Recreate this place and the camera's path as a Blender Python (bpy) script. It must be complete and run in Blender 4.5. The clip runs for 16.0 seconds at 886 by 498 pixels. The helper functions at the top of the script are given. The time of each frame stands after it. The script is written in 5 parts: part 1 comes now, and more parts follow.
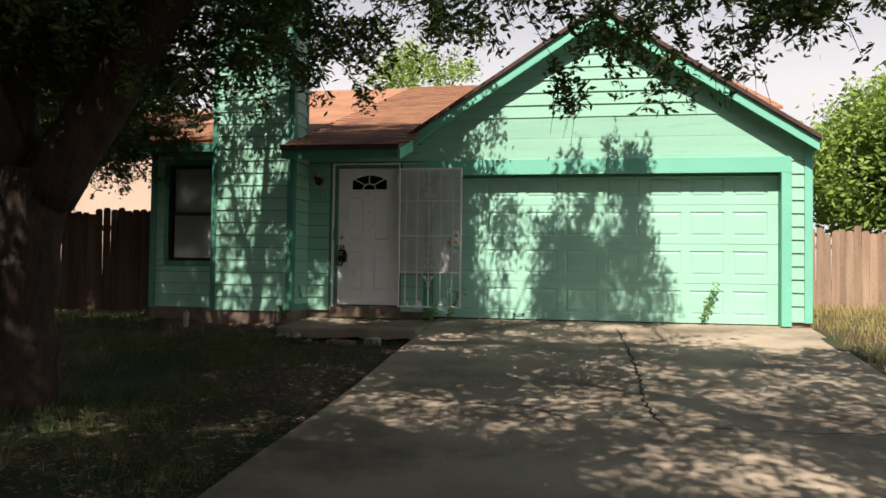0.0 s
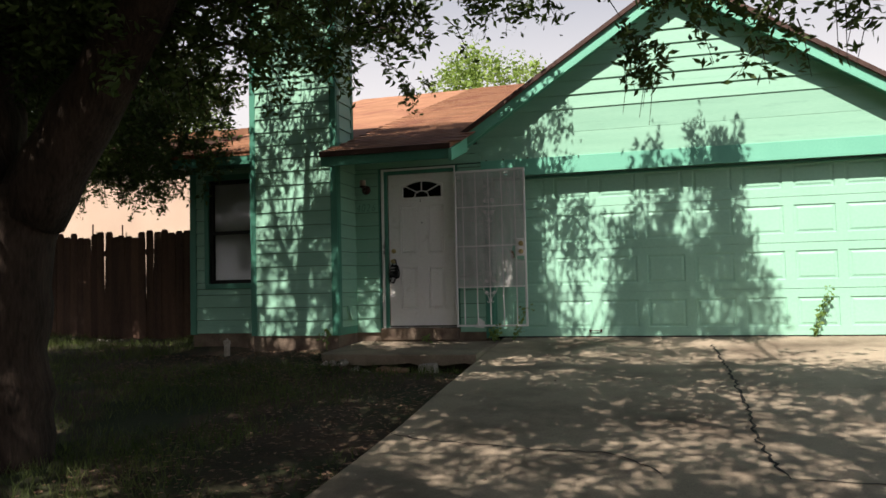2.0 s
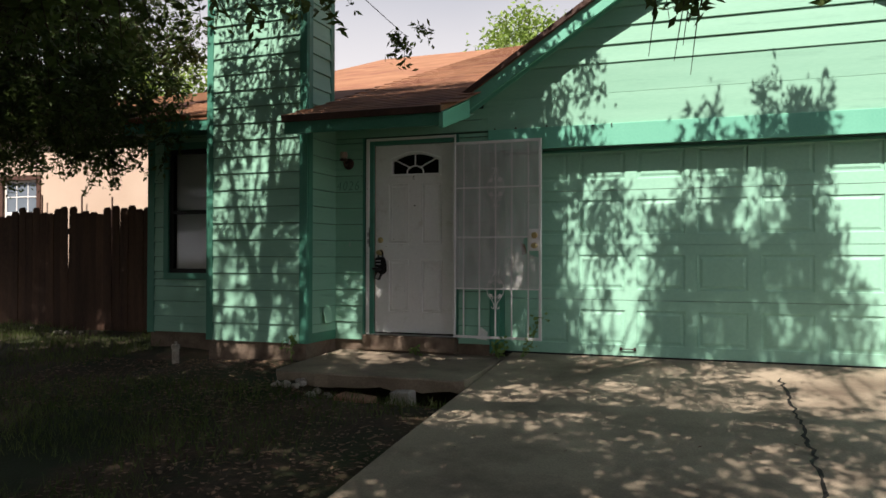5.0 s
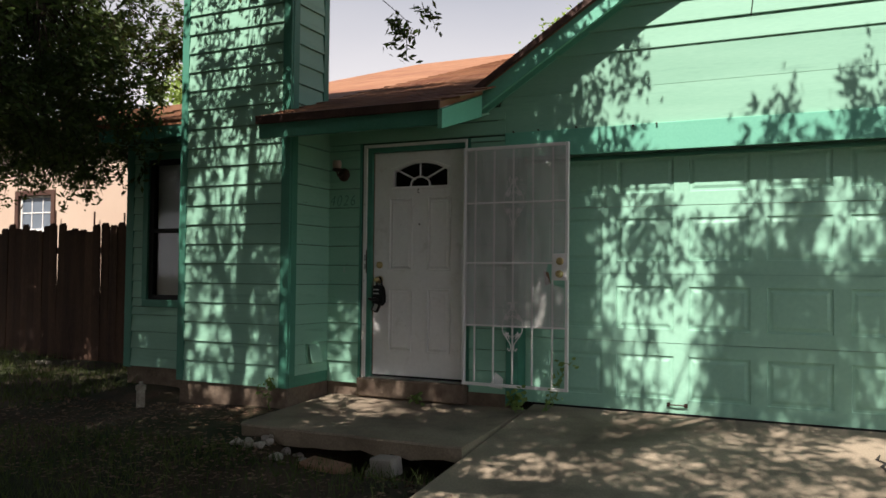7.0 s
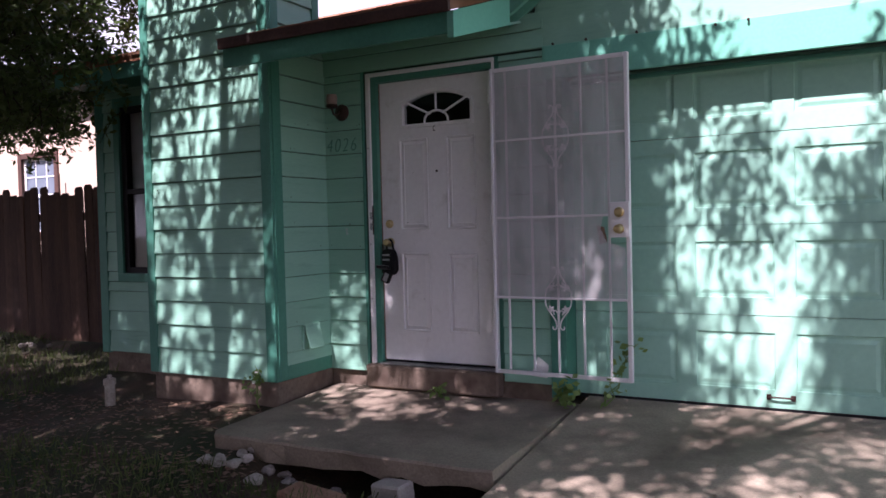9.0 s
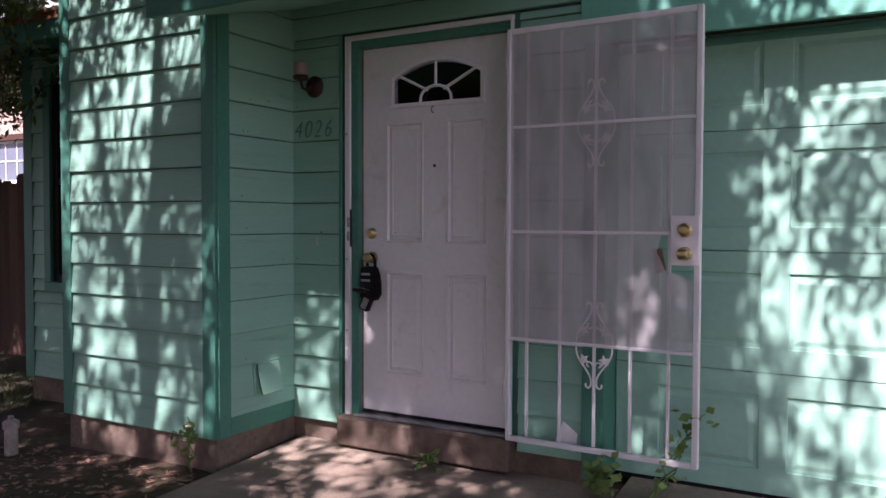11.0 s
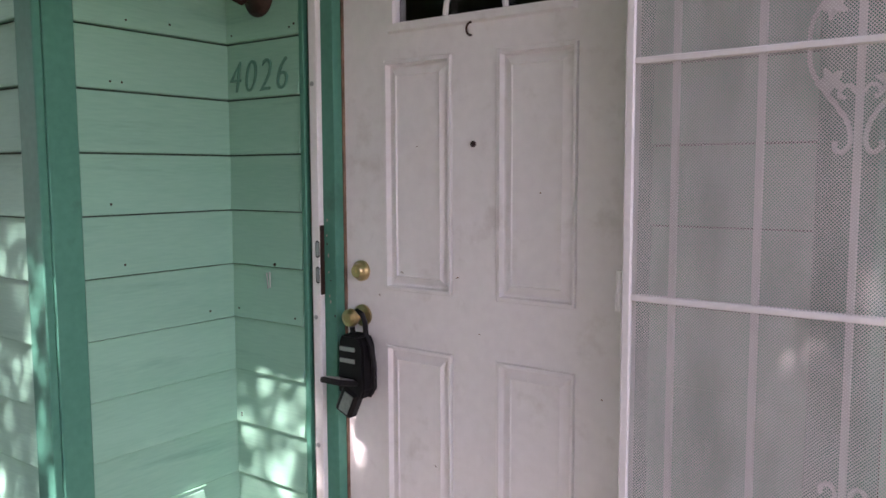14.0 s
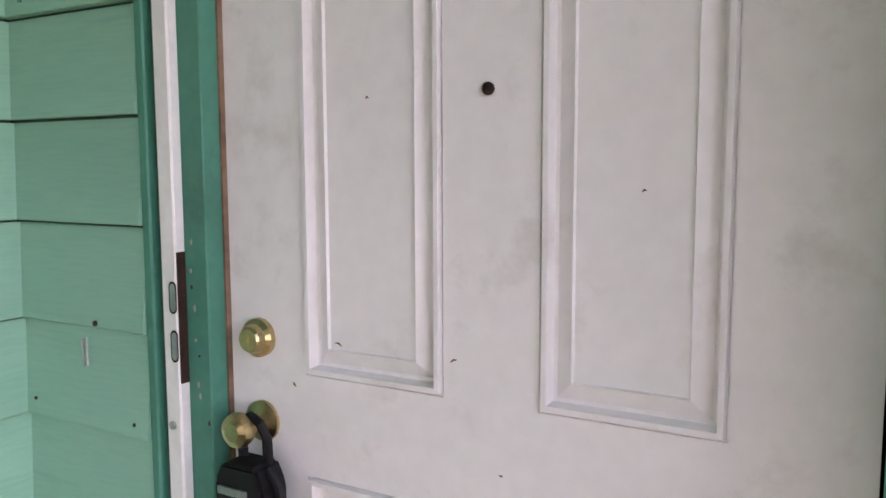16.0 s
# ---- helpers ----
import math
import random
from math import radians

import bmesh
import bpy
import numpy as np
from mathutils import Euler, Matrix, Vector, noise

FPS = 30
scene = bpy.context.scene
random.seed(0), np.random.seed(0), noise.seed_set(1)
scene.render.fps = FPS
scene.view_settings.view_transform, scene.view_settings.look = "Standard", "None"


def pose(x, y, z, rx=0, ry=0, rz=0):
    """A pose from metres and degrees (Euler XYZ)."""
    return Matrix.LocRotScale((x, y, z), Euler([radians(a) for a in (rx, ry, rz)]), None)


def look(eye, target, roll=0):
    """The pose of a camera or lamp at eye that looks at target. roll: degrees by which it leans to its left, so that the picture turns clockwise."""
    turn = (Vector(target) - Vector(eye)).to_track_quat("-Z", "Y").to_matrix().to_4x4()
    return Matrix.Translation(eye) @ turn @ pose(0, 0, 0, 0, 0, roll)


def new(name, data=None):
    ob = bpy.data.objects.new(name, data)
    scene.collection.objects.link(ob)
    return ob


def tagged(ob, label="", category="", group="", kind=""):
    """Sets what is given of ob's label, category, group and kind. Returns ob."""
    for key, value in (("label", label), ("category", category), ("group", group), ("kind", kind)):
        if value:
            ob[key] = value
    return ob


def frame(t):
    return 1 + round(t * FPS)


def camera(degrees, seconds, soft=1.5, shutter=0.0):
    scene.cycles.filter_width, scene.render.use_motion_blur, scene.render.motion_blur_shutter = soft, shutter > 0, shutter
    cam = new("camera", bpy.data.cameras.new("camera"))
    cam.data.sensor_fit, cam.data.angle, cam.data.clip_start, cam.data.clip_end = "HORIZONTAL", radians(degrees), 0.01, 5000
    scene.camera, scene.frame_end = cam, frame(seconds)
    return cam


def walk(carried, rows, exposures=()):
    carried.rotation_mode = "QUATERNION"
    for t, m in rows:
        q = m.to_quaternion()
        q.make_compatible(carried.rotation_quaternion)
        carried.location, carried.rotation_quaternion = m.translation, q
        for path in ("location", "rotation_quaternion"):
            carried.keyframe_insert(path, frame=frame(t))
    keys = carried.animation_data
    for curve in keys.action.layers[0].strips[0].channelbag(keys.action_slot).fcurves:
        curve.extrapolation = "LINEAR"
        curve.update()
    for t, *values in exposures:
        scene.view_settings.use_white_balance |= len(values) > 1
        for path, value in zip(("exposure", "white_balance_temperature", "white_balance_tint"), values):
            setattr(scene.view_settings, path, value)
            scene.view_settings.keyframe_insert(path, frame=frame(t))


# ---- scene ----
cam = camera(58.0, 16.0, soft=1.6)
PATH = [
    (0, (3.24, -11.414, 0.638), (2.876, -9.448, 0.701), 0.8),
    (0.5, (3.264, -11.174, 0.62), (2.838, -9.221, 0.674), 0.0),
    (1, (3.256, -10.881, 0.623), (2.764, -8.943, 0.672), -1.0),
    (1.5, (3.218, -10.438, 0.649), (2.688, -8.511, 0.71), -1.4),
    (2, (3.172, -10.122, 0.671), (2.624, -8.201, 0.766), -1.3),
    (2.5, (3.225, -9.708, 0.715), (2.639, -7.796, 0.767), -0.6),
    (3, (3.217, -9.366, 0.723), (2.62, -7.457, 0.712), 0.2),
    (3.5, (3.185, -8.961, 0.814), (2.595, -7.05, 0.783), 1.2),
    (4, (3.25, -8.599, 0.83), (2.628, -6.698, 0.817), 0.5),
    (4.2, (3.293, -8.454, 0.86), (2.644, -6.562, 0.857), 0.3),
    (6.3, (3.23, -6.943, 1.039), (2.477, -5.09, 1.089), 0.1),
    (6.5, (3.249, -6.763, 1.032), (2.465, -4.924, 1.087), 0.2),
    (7, (3.217, -6.395, 1.083), (2.372, -4.583, 1.147), 0.6),
    (7.5, (3.166, -6.003, 1.082), (2.251, -4.226, 1.136), -0.4),
    (8, (3.084, -5.679, 1.096), (2.121, -3.926, 1.139), -1.1),
    (8.5, (2.861, -5.307, 1.127), (1.915, -3.546, 1.121), -1.1),
    (9, (2.732, -4.968, 1.142), (1.778, -3.211, 1.084), -1.4),
    (9.2, (2.672, -4.815, 1.162), (1.721, -3.056, 1.103), -1.5),
    (11.3, (2.109, -3.487, 1.27), (1.119, -1.751, 1.198), 0.4),
    (11.5, (2.094, -3.309, 1.312), (1.074, -1.592, 1.22), -0.3),
    (12, (2.04, -2.785, 1.367), (0.901, -1.143, 1.296), -0.7),
    (12.5, (1.852, -2.595, 1.367), (0.704, -0.957, 1.336), -0.3),
    (13, (1.655, -2.284, 1.406), (0.473, -0.673, 1.327), -1.1),
    (13.5, (1.485, -2.072, 1.404), (0.285, -0.477, 1.274), -0.4),
    (14, (1.201, -1.778, 1.455), (0.024, -0.172, 1.266), -0.2),
    (14.5, (1.043, -1.611, 1.46), (-0.102, 0.017, 1.263), -0.4),
    (15, (0.86, -1.321, 1.452), (-0.312, 0.285, 1.242), -1.2),
    (15.5, (0.69, -1.146, 1.447), (-0.44, 0.482, 1.177), -0.9),
    (16, (0.468, -0.934, 1.435), (-0.523, 0.79, 1.225), -0.2),
]
walk(cam, [(t, look(eye, target, roll)) for t, eye, target, roll in PATH],
     [(0, 0.88, 6750, 15), (7.0, 0.80, 6650, 15), (8.0, 1.04, 6600, 18), (8.5, 1.26, 6250, 26), (9.0, 1.48, 5900, 40), (11.5, 1.58, 6100, 46), (12, 1.74, 6100, 48), (13, 2.3, 6300, 44), (14, 2.9, 6450, 37), (15, 3.4, 6400, 33), (16, 3.52, 6400, 31)])

# ---- light ----
SUN_RISE = math.atan(1.35)
world = bpy.data.worlds.new("sky")
scene.world = world
world.use_nodes = True
wn, wl = world.node_tree.nodes, world.node_tree.links
wn.clear()
w_out = wn.new("ShaderNodeOutputWorld")
w_bg = wn.new("ShaderNodeBackground")
w_sky = wn.new("ShaderNodeTexSky")
w_sky.sky_type, w_sky.sun_disc = "NISHITA", False
w_sky.sun_elevation, w_sky.sun_rotation = SUN_RISE, math.pi
w_tc = wn.new("ShaderNodeTexCoord")
w_map = wn.new("ShaderNodeMapping")
w_map.inputs["Scale"].default_value = (1.0, 1.0, 2.4)
w_noise = wn.new("ShaderNodeTexNoise")
w_noise.inputs["Scale"].default_value = 2.2
w_noise.inputs["Detail"].default_value = 7.0
w_ramp = wn.new("ShaderNodeValToRGB")
w_ramp.color_ramp.elements[0].position, w_ramp.color_ramp.elements[1].position = 0.30, 0.47
w_ramp.color_ramp.elements[0].color = (0.92, 0.92, 0.92, 1)
w_sep = wn.new("ShaderNodeSeparateXYZ")
w_haze = wn.new("ShaderNodeMapRange")      # white haze and cloud low down, clearer overhead
w_haze.inputs[1].default_value, w_haze.inputs[2].default_value = 0.22, 0.46
w_haze.inputs[3].default_value, w_haze.inputs[4].default_value = 1.0, 0.12
w_mul = wn.new("ShaderNodeMath")
w_mul.operation = "MULTIPLY"
w_mix = wn.new("ShaderNodeMix")
w_mix.data_type = "RGBA"
w_mix.inputs[7].default_value = (9.9, 9.9, 10.1, 1)
wl.new(w_tc.outputs["Generated"], w_map.inputs[0])
wl.new(w_tc.outputs["Generated"], w_sep.inputs[0])
wl.new(w_sep.outputs[2], w_haze.inputs[0])
wl.new(w_map.outputs[0], w_noise.inputs["Vector"])
wl.new(w_noise.outputs[0], w_ramp.inputs[0])
wl.new(w_ramp.outputs[0], w_mul.inputs[0])
wl.new(w_haze.outputs[0], w_mul.inputs[1])
wl.new(w_mul.outputs[0], w_mix.inputs[0])
wl.new(w_sky.outputs[0], w_mix.inputs[6])
wl.new(w_mix.outputs[2], w_bg.inputs[0])
w_bg.inputs[1].default_value = 0.05
wl.new(w_bg.outputs[0], w_out.inputs[0])
sun = new("sun", bpy.data.lights.new("sun", "SUN"))
sun.data.energy, sun.data.angle, sun.data.color = 5.0, radians(0.55), (1.0, 0.94, 0.84)
sun.matrix_world = look((0.06, -10, 13.5), (0, 0, 0))


# ---- materials ----
def srgb(r, g, b):
    return tuple((c / 255 / 12.92 if c <= 10 else ((c / 255 + 0.055) / 1.055) ** 2.4) for c in (r, g, b)) + (1,)


def material(name, a, b, rough=0.7, metal=0.0, scale=3.0, fine=60.0, bump=0.15, dist=0.004, stretch=(1, 1, 1), piece=0.0,
             stain=None, stain_at=(0.60, 0.75), stain_scale=1.3, spec=0.4):
    """Two-scale procedural surface: a and b are mixed by a broad and a fine noise; stain adds blotches; piece varies it object by object."""
    m = bpy.data.materials.new(name)
    m.use_nodes = True
    n, l = m.node_tree.nodes, m.node_tree.links
    p = n["Principled BSDF"]
    tc = n.new("ShaderNodeTexCoord")
    mp = n.new("ShaderNodeMapping")
    mp.inputs["Scale"].default_value = stretch
    geo = n.new("ShaderNodeNewGeometry")
    l.new(geo.outputs["Position"], mp.inputs[0])
    big = n.new("ShaderNodeTexNoise")
    big.inputs["Scale"].default_value, big.inputs["Detail"].default_value = scale, 5
    small = n.new("ShaderNodeTexNoise")
    small.inputs["Scale"].default_value, small.inputs["Detail"].default_value = fine, 3
    l.new(mp.outputs[0], big.inputs["Vector"])
    l.new(mp.outputs[0], small.inputs["Vector"])
    add = n.new("ShaderNodeMath")
    add.operation = "MULTIPLY_ADD"
    add.inputs[1].default_value = 0.45
    l.new(small.outputs[0], add.inputs[0])
    half = n.new("ShaderNodeMath")
    half.operation = "MULTIPLY"
    half.inputs[1].default_value = 0.55
    l.new(big.outputs[0], half.inputs[0])
    l.new(half.outputs[0], add.inputs[2])
    ramp = n.new("ShaderNodeValToRGB")
    e = ramp.color_ramp.elements
    e[0].position, e[0].color, e[1].position, e[1].color = 0.36, a, 0.64, b
    l.new(add.outputs[0], ramp.inputs[0])
    colour = ramp.outputs[0]
    if stain:
        st = n.new("ShaderNodeTexNoise")
        st.inputs["Scale"].default_value, st.inputs["Detail"].default_value, st.inputs["Roughness"].default_value = stain_scale, 9, 0.65
        l.new(mp.outputs[0], st.inputs["Vector"])
        sr = n.new("ShaderNodeValToRGB")
        sr.color_ramp.elements[0].position, sr.color_ramp.elements[1].position = stain_at
        l.new(st.outputs[0], sr.inputs[0])
        mx = n.new("ShaderNodeMix")
        mx.data_type = "RGBA"
        mx.inputs[7].default_value = stain
        l.new(sr.outputs[0], mx.inputs[0])
        l.new(colour, mx.inputs[6])
        colour = mx.outputs[2]
    if piece:
        info = n.new("ShaderNodeObjectInfo")
        span = n.new("ShaderNodeMapRange")
        span.inputs[3].default_value, span.inputs[4].default_value = 1 - piece, 1 + piece
        l.new(info.outputs["Random"], span.inputs[0])
        hsv = n.new("ShaderNodeHueSaturation")
        l.new(span.outputs[0], hsv.inputs["Value"])
        l.new(colour, hsv.inputs["Color"])
        colour = hsv.outputs[0]
    l.new(colour, p.inputs["Base Color"])
    p.inputs["Roughness"].default_value, p.inputs["Metallic"].default_value = rough, metal
    p.inputs["Specular IOR Level"].default_value = spec
    if bump:
        bp = n.new("ShaderNodeBump")
        bp.inputs["Strength"].default_value, bp.inputs["Distance"].default_value = bump, dist
        l.new(add.outputs[0], bp.inputs["Height"])
        l.new(bp.outputs[0], p.inputs["Normal"])
    return m


def leaf_material(name, a, b):
    m = material(name, a, b, rough=0.55, scale=1.2, fine=9.0, bump=0, spec=0.3)
    n, l = m.node_tree.nodes, m.node_tree.links
    p = n["Principled BSDF"]
    tr = n.new("ShaderNodeBsdfTranslucent")
    mix = n.new("ShaderNodeMixShader")
    mix.inputs[0].default_value = 0.34
    l.new(p.inputs["Base Color"].links[0].from_socket, tr.inputs[0])
    l.new(p.outputs[0], mix.inputs[1])
    l.new(tr.outputs[0], mix.inputs[2])
    l.new(mix.outputs[0], n["Material Output"].inputs[0])
    return m


M_SIDING = material("mint_siding_paint", (0.222, 0.452, 0.338, 1), (0.265, 0.508, 0.386, 1), rough=0.62, scale=1.4, fine=26, bump=0.4, dist=0.003,
                    stretch=(0.55, 0.55, 6), piece=0.035, stain=(0.165, 0.34, 0.255, 1), stain_at=(0.58, 0.78), stain_scale=2.2)
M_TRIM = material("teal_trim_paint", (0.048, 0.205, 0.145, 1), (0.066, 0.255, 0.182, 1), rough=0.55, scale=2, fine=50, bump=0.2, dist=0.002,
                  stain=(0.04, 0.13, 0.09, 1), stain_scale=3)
# lighter copy of the teal trim: sunlight is put into the colour
M_TRIM_SUNLIT = material("sunlit_trim_paint", (0.135, 0.43, 0.315, 1), (0.165, 0.49, 0.36, 1), rough=0.55, scale=2, fine=50, bump=0.2, dist=0.002)
M_GARAGE = material("mint_garage_paint", (0.275, 0.542, 0.415, 1), (0.322, 0.602, 0.465, 1), rough=0.5, scale=1.1, fine=30, bump=0.08, dist=0.002,
                    stain=(0.20, 0.42, 0.31, 1), stain_at=(0.62, 0.85))
M_DOOR = material("white_door_paint", (0.78, 0.77, 0.757, 1), (0.85, 0.84, 0.827, 1), rough=0.45, scale=1.8, fine=30, bump=0.06, dist=0.001,
                  stain=(0.57, 0.54, 0.50, 1), stain_at=(0.56, 0.84), stain_scale=6.5)
M_WHITE = material("white_metal_paint", (0.76, 0.75, 0.735, 1), (0.83, 0.82, 0.81, 1), rough=0.4, scale=5, fine=80, bump=0.08, dist=0.001,
                   stain=(0.30, 0.13, 0.06, 1), stain_at=(0.72, 0.84), stain_scale=14)
M_CONCRETE = material("weathered_concrete", (0.222, 0.18, 0.132, 1), (0.35, 0.29, 0.215, 1), rough=0.9, scale=1.1, fine=70, bump=0.5, dist=0.004,
                      stain=(0.105, 0.078, 0.056, 1), stain_at=(0.47, 0.68), stain_scale=0.7)
M_BASE = material("stained_foundation", (0.12, 0.090, 0.068, 1), (0.23, 0.175, 0.13, 1), rough=0.95, scale=4, fine=40, bump=0.6, dist=0.008,
                  stain=(0.10, 0.065, 0.05, 1), stain_at=(0.5, 0.7), stain_scale=5)
M_SOIL = material("soil_with_litter", (0.030, 0.020, 0.013, 1), (0.085, 0.052, 0.033, 1), rough=1.0, scale=2.5, fine=40, bump=0.8, dist=0.02,
                  stain=(0.022, 0.032, 0.009, 1), stain_at=(0.42, 0.58), stain_scale=0.7)
M_ROOF = material("red_shingle", (0.195, 0.092, 0.050, 1), (0.315, 0.160, 0.090, 1), rough=0.95, scale=2.5, fine=120, bump=0.6, dist=0.004, piece=0.18,
                  stain=(0.16, 0.06, 0.04, 1), stain_at=(0.5, 0.7))
# strips added on the roof edges: canopy shade is put into this colour
M_EDGE_SHADE = material("roof_edge_shade", (0.045, 0.024, 0.02, 1), (0.085, 0.045, 0.036, 1), rough=0.8, scale=6, fine=60, bump=0.2)
# dark copy of the cedar: the tree's shade is put into its colour
M_FENCE = material("shaded_weathered_cedar", (0.034, 0.018, 0.012, 1), (0.096, 0.052, 0.034, 1), rough=0.9, scale=1.2, fine=25, bump=0.5, dist=0.004,
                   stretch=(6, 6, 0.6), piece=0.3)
# pale copy of the cedar: open sun is put into its colour
M_FENCE_PALE = material("sunlit_cedar", (0.20, 0.125, 0.08, 1), (0.36, 0.25, 0.175, 1), rough=0.9, scale=1.2, fine=25, bump=0.5, dist=0.004,
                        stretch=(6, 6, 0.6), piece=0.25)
M_BARK = material("tree_bark", (0.015, 0.010, 0.007, 1), (0.055, 0.036, 0.026, 1), rough=1.0, scale=3, fine=16, bump=1.0, dist=0.03, stretch=(3, 3, 0.7))
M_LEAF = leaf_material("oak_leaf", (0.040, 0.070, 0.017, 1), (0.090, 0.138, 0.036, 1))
# lighter leaf copy for the far trees: sunlight is put into the colour
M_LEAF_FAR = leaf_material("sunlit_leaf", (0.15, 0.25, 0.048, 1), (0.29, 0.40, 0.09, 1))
M_WEED = leaf_material("weed_leaf", (0.12, 0.21, 0.05, 1), (0.22, 0.33, 0.10, 1))
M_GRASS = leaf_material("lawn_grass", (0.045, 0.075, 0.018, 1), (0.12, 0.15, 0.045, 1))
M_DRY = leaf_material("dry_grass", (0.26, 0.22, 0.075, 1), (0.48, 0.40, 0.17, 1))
M_BEIGE = material("beige_stucco", (0.48, 0.36, 0.28, 1), (0.56, 0.44, 0.35, 1), rough=0.95, scale=1.2, fine=90, bump=0.4, dist=0.004)
M_BROWN = material("brown_trim_paint", (0.06, 0.028, 0.02, 1), (0.09, 0.045, 0.032, 1), rough=0.6, scale=3, fine=60, bump=0.1)
M_BLACK = material("black_plastic", (0.004, 0.004, 0.005, 1), (0.010, 0.010, 0.011, 1), rough=0.55, scale=8, fine=200, bump=0.1, dist=0.001, spec=0.25)
M_BRASS = material("worn_brass", (0.46, 0.36, 0.17, 1), (0.60, 0.48, 0.25, 1), rough=0.28, metal=1.0, scale=20, fine=150, bump=0.05, dist=0.001)
M_BRONZE = material("dark_bronze", (0.022, 0.010, 0.007, 1), (0.045, 0.020, 0.014, 1), rough=0.5, metal=0.1, scale=20, fine=100, bump=0.1)
M_DARK = material("dark_gap", (0.010, 0.009, 0.008, 1), (0.02, 0.018, 0.015, 1), rough=0.95, scale=5, fine=50, bump=0)
M_STEEL = material("dull_steel", (0.35, 0.35, 0.36, 1), (0.5, 0.5, 0.5, 1), rough=0.4, metal=1.0, scale=20, fine=100, bump=0.05)
M_BLIND = material("window_blind", (0.62, 0.62, 0.60, 1), (0.70, 0.70, 0.68, 1), rough=0.8, scale=2, fine=40, bump=0.1)
M_STONE = material("rubble_stone", (0.22, 0.19, 0.16, 1), (0.42, 0.38, 0.33, 1), rough=0.95, scale=9, fine=60, bump=0.5, dist=0.006, piece=0.25)
M_BLOCK = material("concrete_block", (0.30, 0.27, 0.23, 1), (0.42, 0.39, 0.34, 1), rough=0.95, scale=9, fine=90, bump=0.6, dist=0.006)
M_PAVER = material("red_paver", (0.22, 0.11, 0.07, 1), (0.34, 0.20, 0.13, 1), rough=0.95, scale=7, fine=60, bump=0.6, dist=0.006)
M_LITTER = material("dead_leaf", (0.10, 0.06, 0.04, 1), (0.28, 0.18, 0.12, 1), rough=0.9, scale=6, fine=30, bump=0)
# wall core behind the boards: lap gap shadow is put into its dark colour
M_CORE = material("lap_gap_shade", (0.03, 0.06, 0.045, 1), (0.045, 0.085, 0.065, 1), rough=0.9, scale=4, fine=50, bump=0)
M_NUMBER = material("number_paint", (0.07, 0.21, 0.155, 1), (0.09, 0.25, 0.185, 1), rough=0.5, scale=9, fine=80, bump=0.1)
M_FROST = material("frosted_glass", (0.30, 0.22, 0.18, 1), (0.38, 0.29, 0.24, 1), rough=0.3, scale=9, fine=80, bump=0.05)

M_GLASS = bpy.data.materials.new("window_glass")
M_GLASS.use_nodes = True
g = M_GLASS.node_tree.nodes["Principled BSDF"]
g.inputs["Base Color"].default_value = (0.75, 0.78, 0.78, 1)
g.inputs["Roughness"].default_value = 0.04
g.inputs["Transmission Weight"].default_value = 1.0
g.inputs["IOR"].default_value = 1.45

# perforated screen: a white sheet with a lattice of small open holes
M_MESH = bpy.data.materials.new("perforated_screen")
M_MESH.use_nodes = True
n, l = M_MESH.node_tree.nodes, M_MESH.node_tree.links
p = n["Principled BSDF"]
p.inputs["Roughness"].default_value = 0.5
geo = n.new("ShaderNodeNewGeometry")
mp = n.new("ShaderNodeMapping")
mp.inputs["Rotation"].default_value = (0, radians(45), 0)
mp.inputs["Scale"].default_value = (1 / 0.0048, 1 / 0.0048, 1 / 0.0048)
l.new(geo.outputs["Position"], mp.inputs[0])
sep = n.new("ShaderNodeSeparateXYZ")
l.new(mp.outputs[0], sep.inputs[0])
edge = []
for axis in ("X", "Z"):
    f = n.new("ShaderNodeMath")
    f.operation = "FRACT"
    l.new(sep.outputs[axis], f.inputs[0])
    s = n.new("ShaderNodeMath")
    s.operation = "SUBTRACT"
    s.inputs[1].default_value = 0.5
    l.new(f.outputs[0], s.inputs[0])
    a = n.new("ShaderNodeMath")
    a.operation = "ABSOLUTE"
    l.new(s.outputs[0], a.inputs[0])
    edge.append(a)
mx = n.new("ShaderNodeMath")
mx.operation = "MAXIMUM"
l.new(edge[0].outputs[0], mx.inputs[0])
l.new(edge[1].outputs[0], mx.inputs[1])
gt = n.new("ShaderNodeMath")
gt.operation = "GREATER_THAN"
gt.inputs[1].default_value = 0.322
l.new(mx.outputs[0], gt.inputs[0])
l.new(gt.outputs[0], p.inputs["Alpha"])
tone = n.new("ShaderNodeTexNoise")
tone.inputs["Scale"].default_value, tone.inputs["Detail"].default_value = 5, 6
streak = n.new("ShaderNodeMapping")
streak.inputs["Scale"].default_value = (2.2, 1, 0.6)
l.new(geo.outputs["Position"], streak.inputs[0])
l.new(streak.outputs[0], tone.inputs["Vector"])
tr = n.new("ShaderNodeValToRGB")
tr.color_ramp.elements[0].position, tr.color_ramp.elements[1].position = 0.34, 0.56
tr.color_ramp.elements[0].color, tr.color_ramp.elements[1].color = (0.50, 0.49, 0.48, 1), (0.66, 0.65, 0.645, 1)
l.new(tone.outputs[0], tr.inputs[0])
l.new(tr.outputs[0], p.inputs["Base Color"])


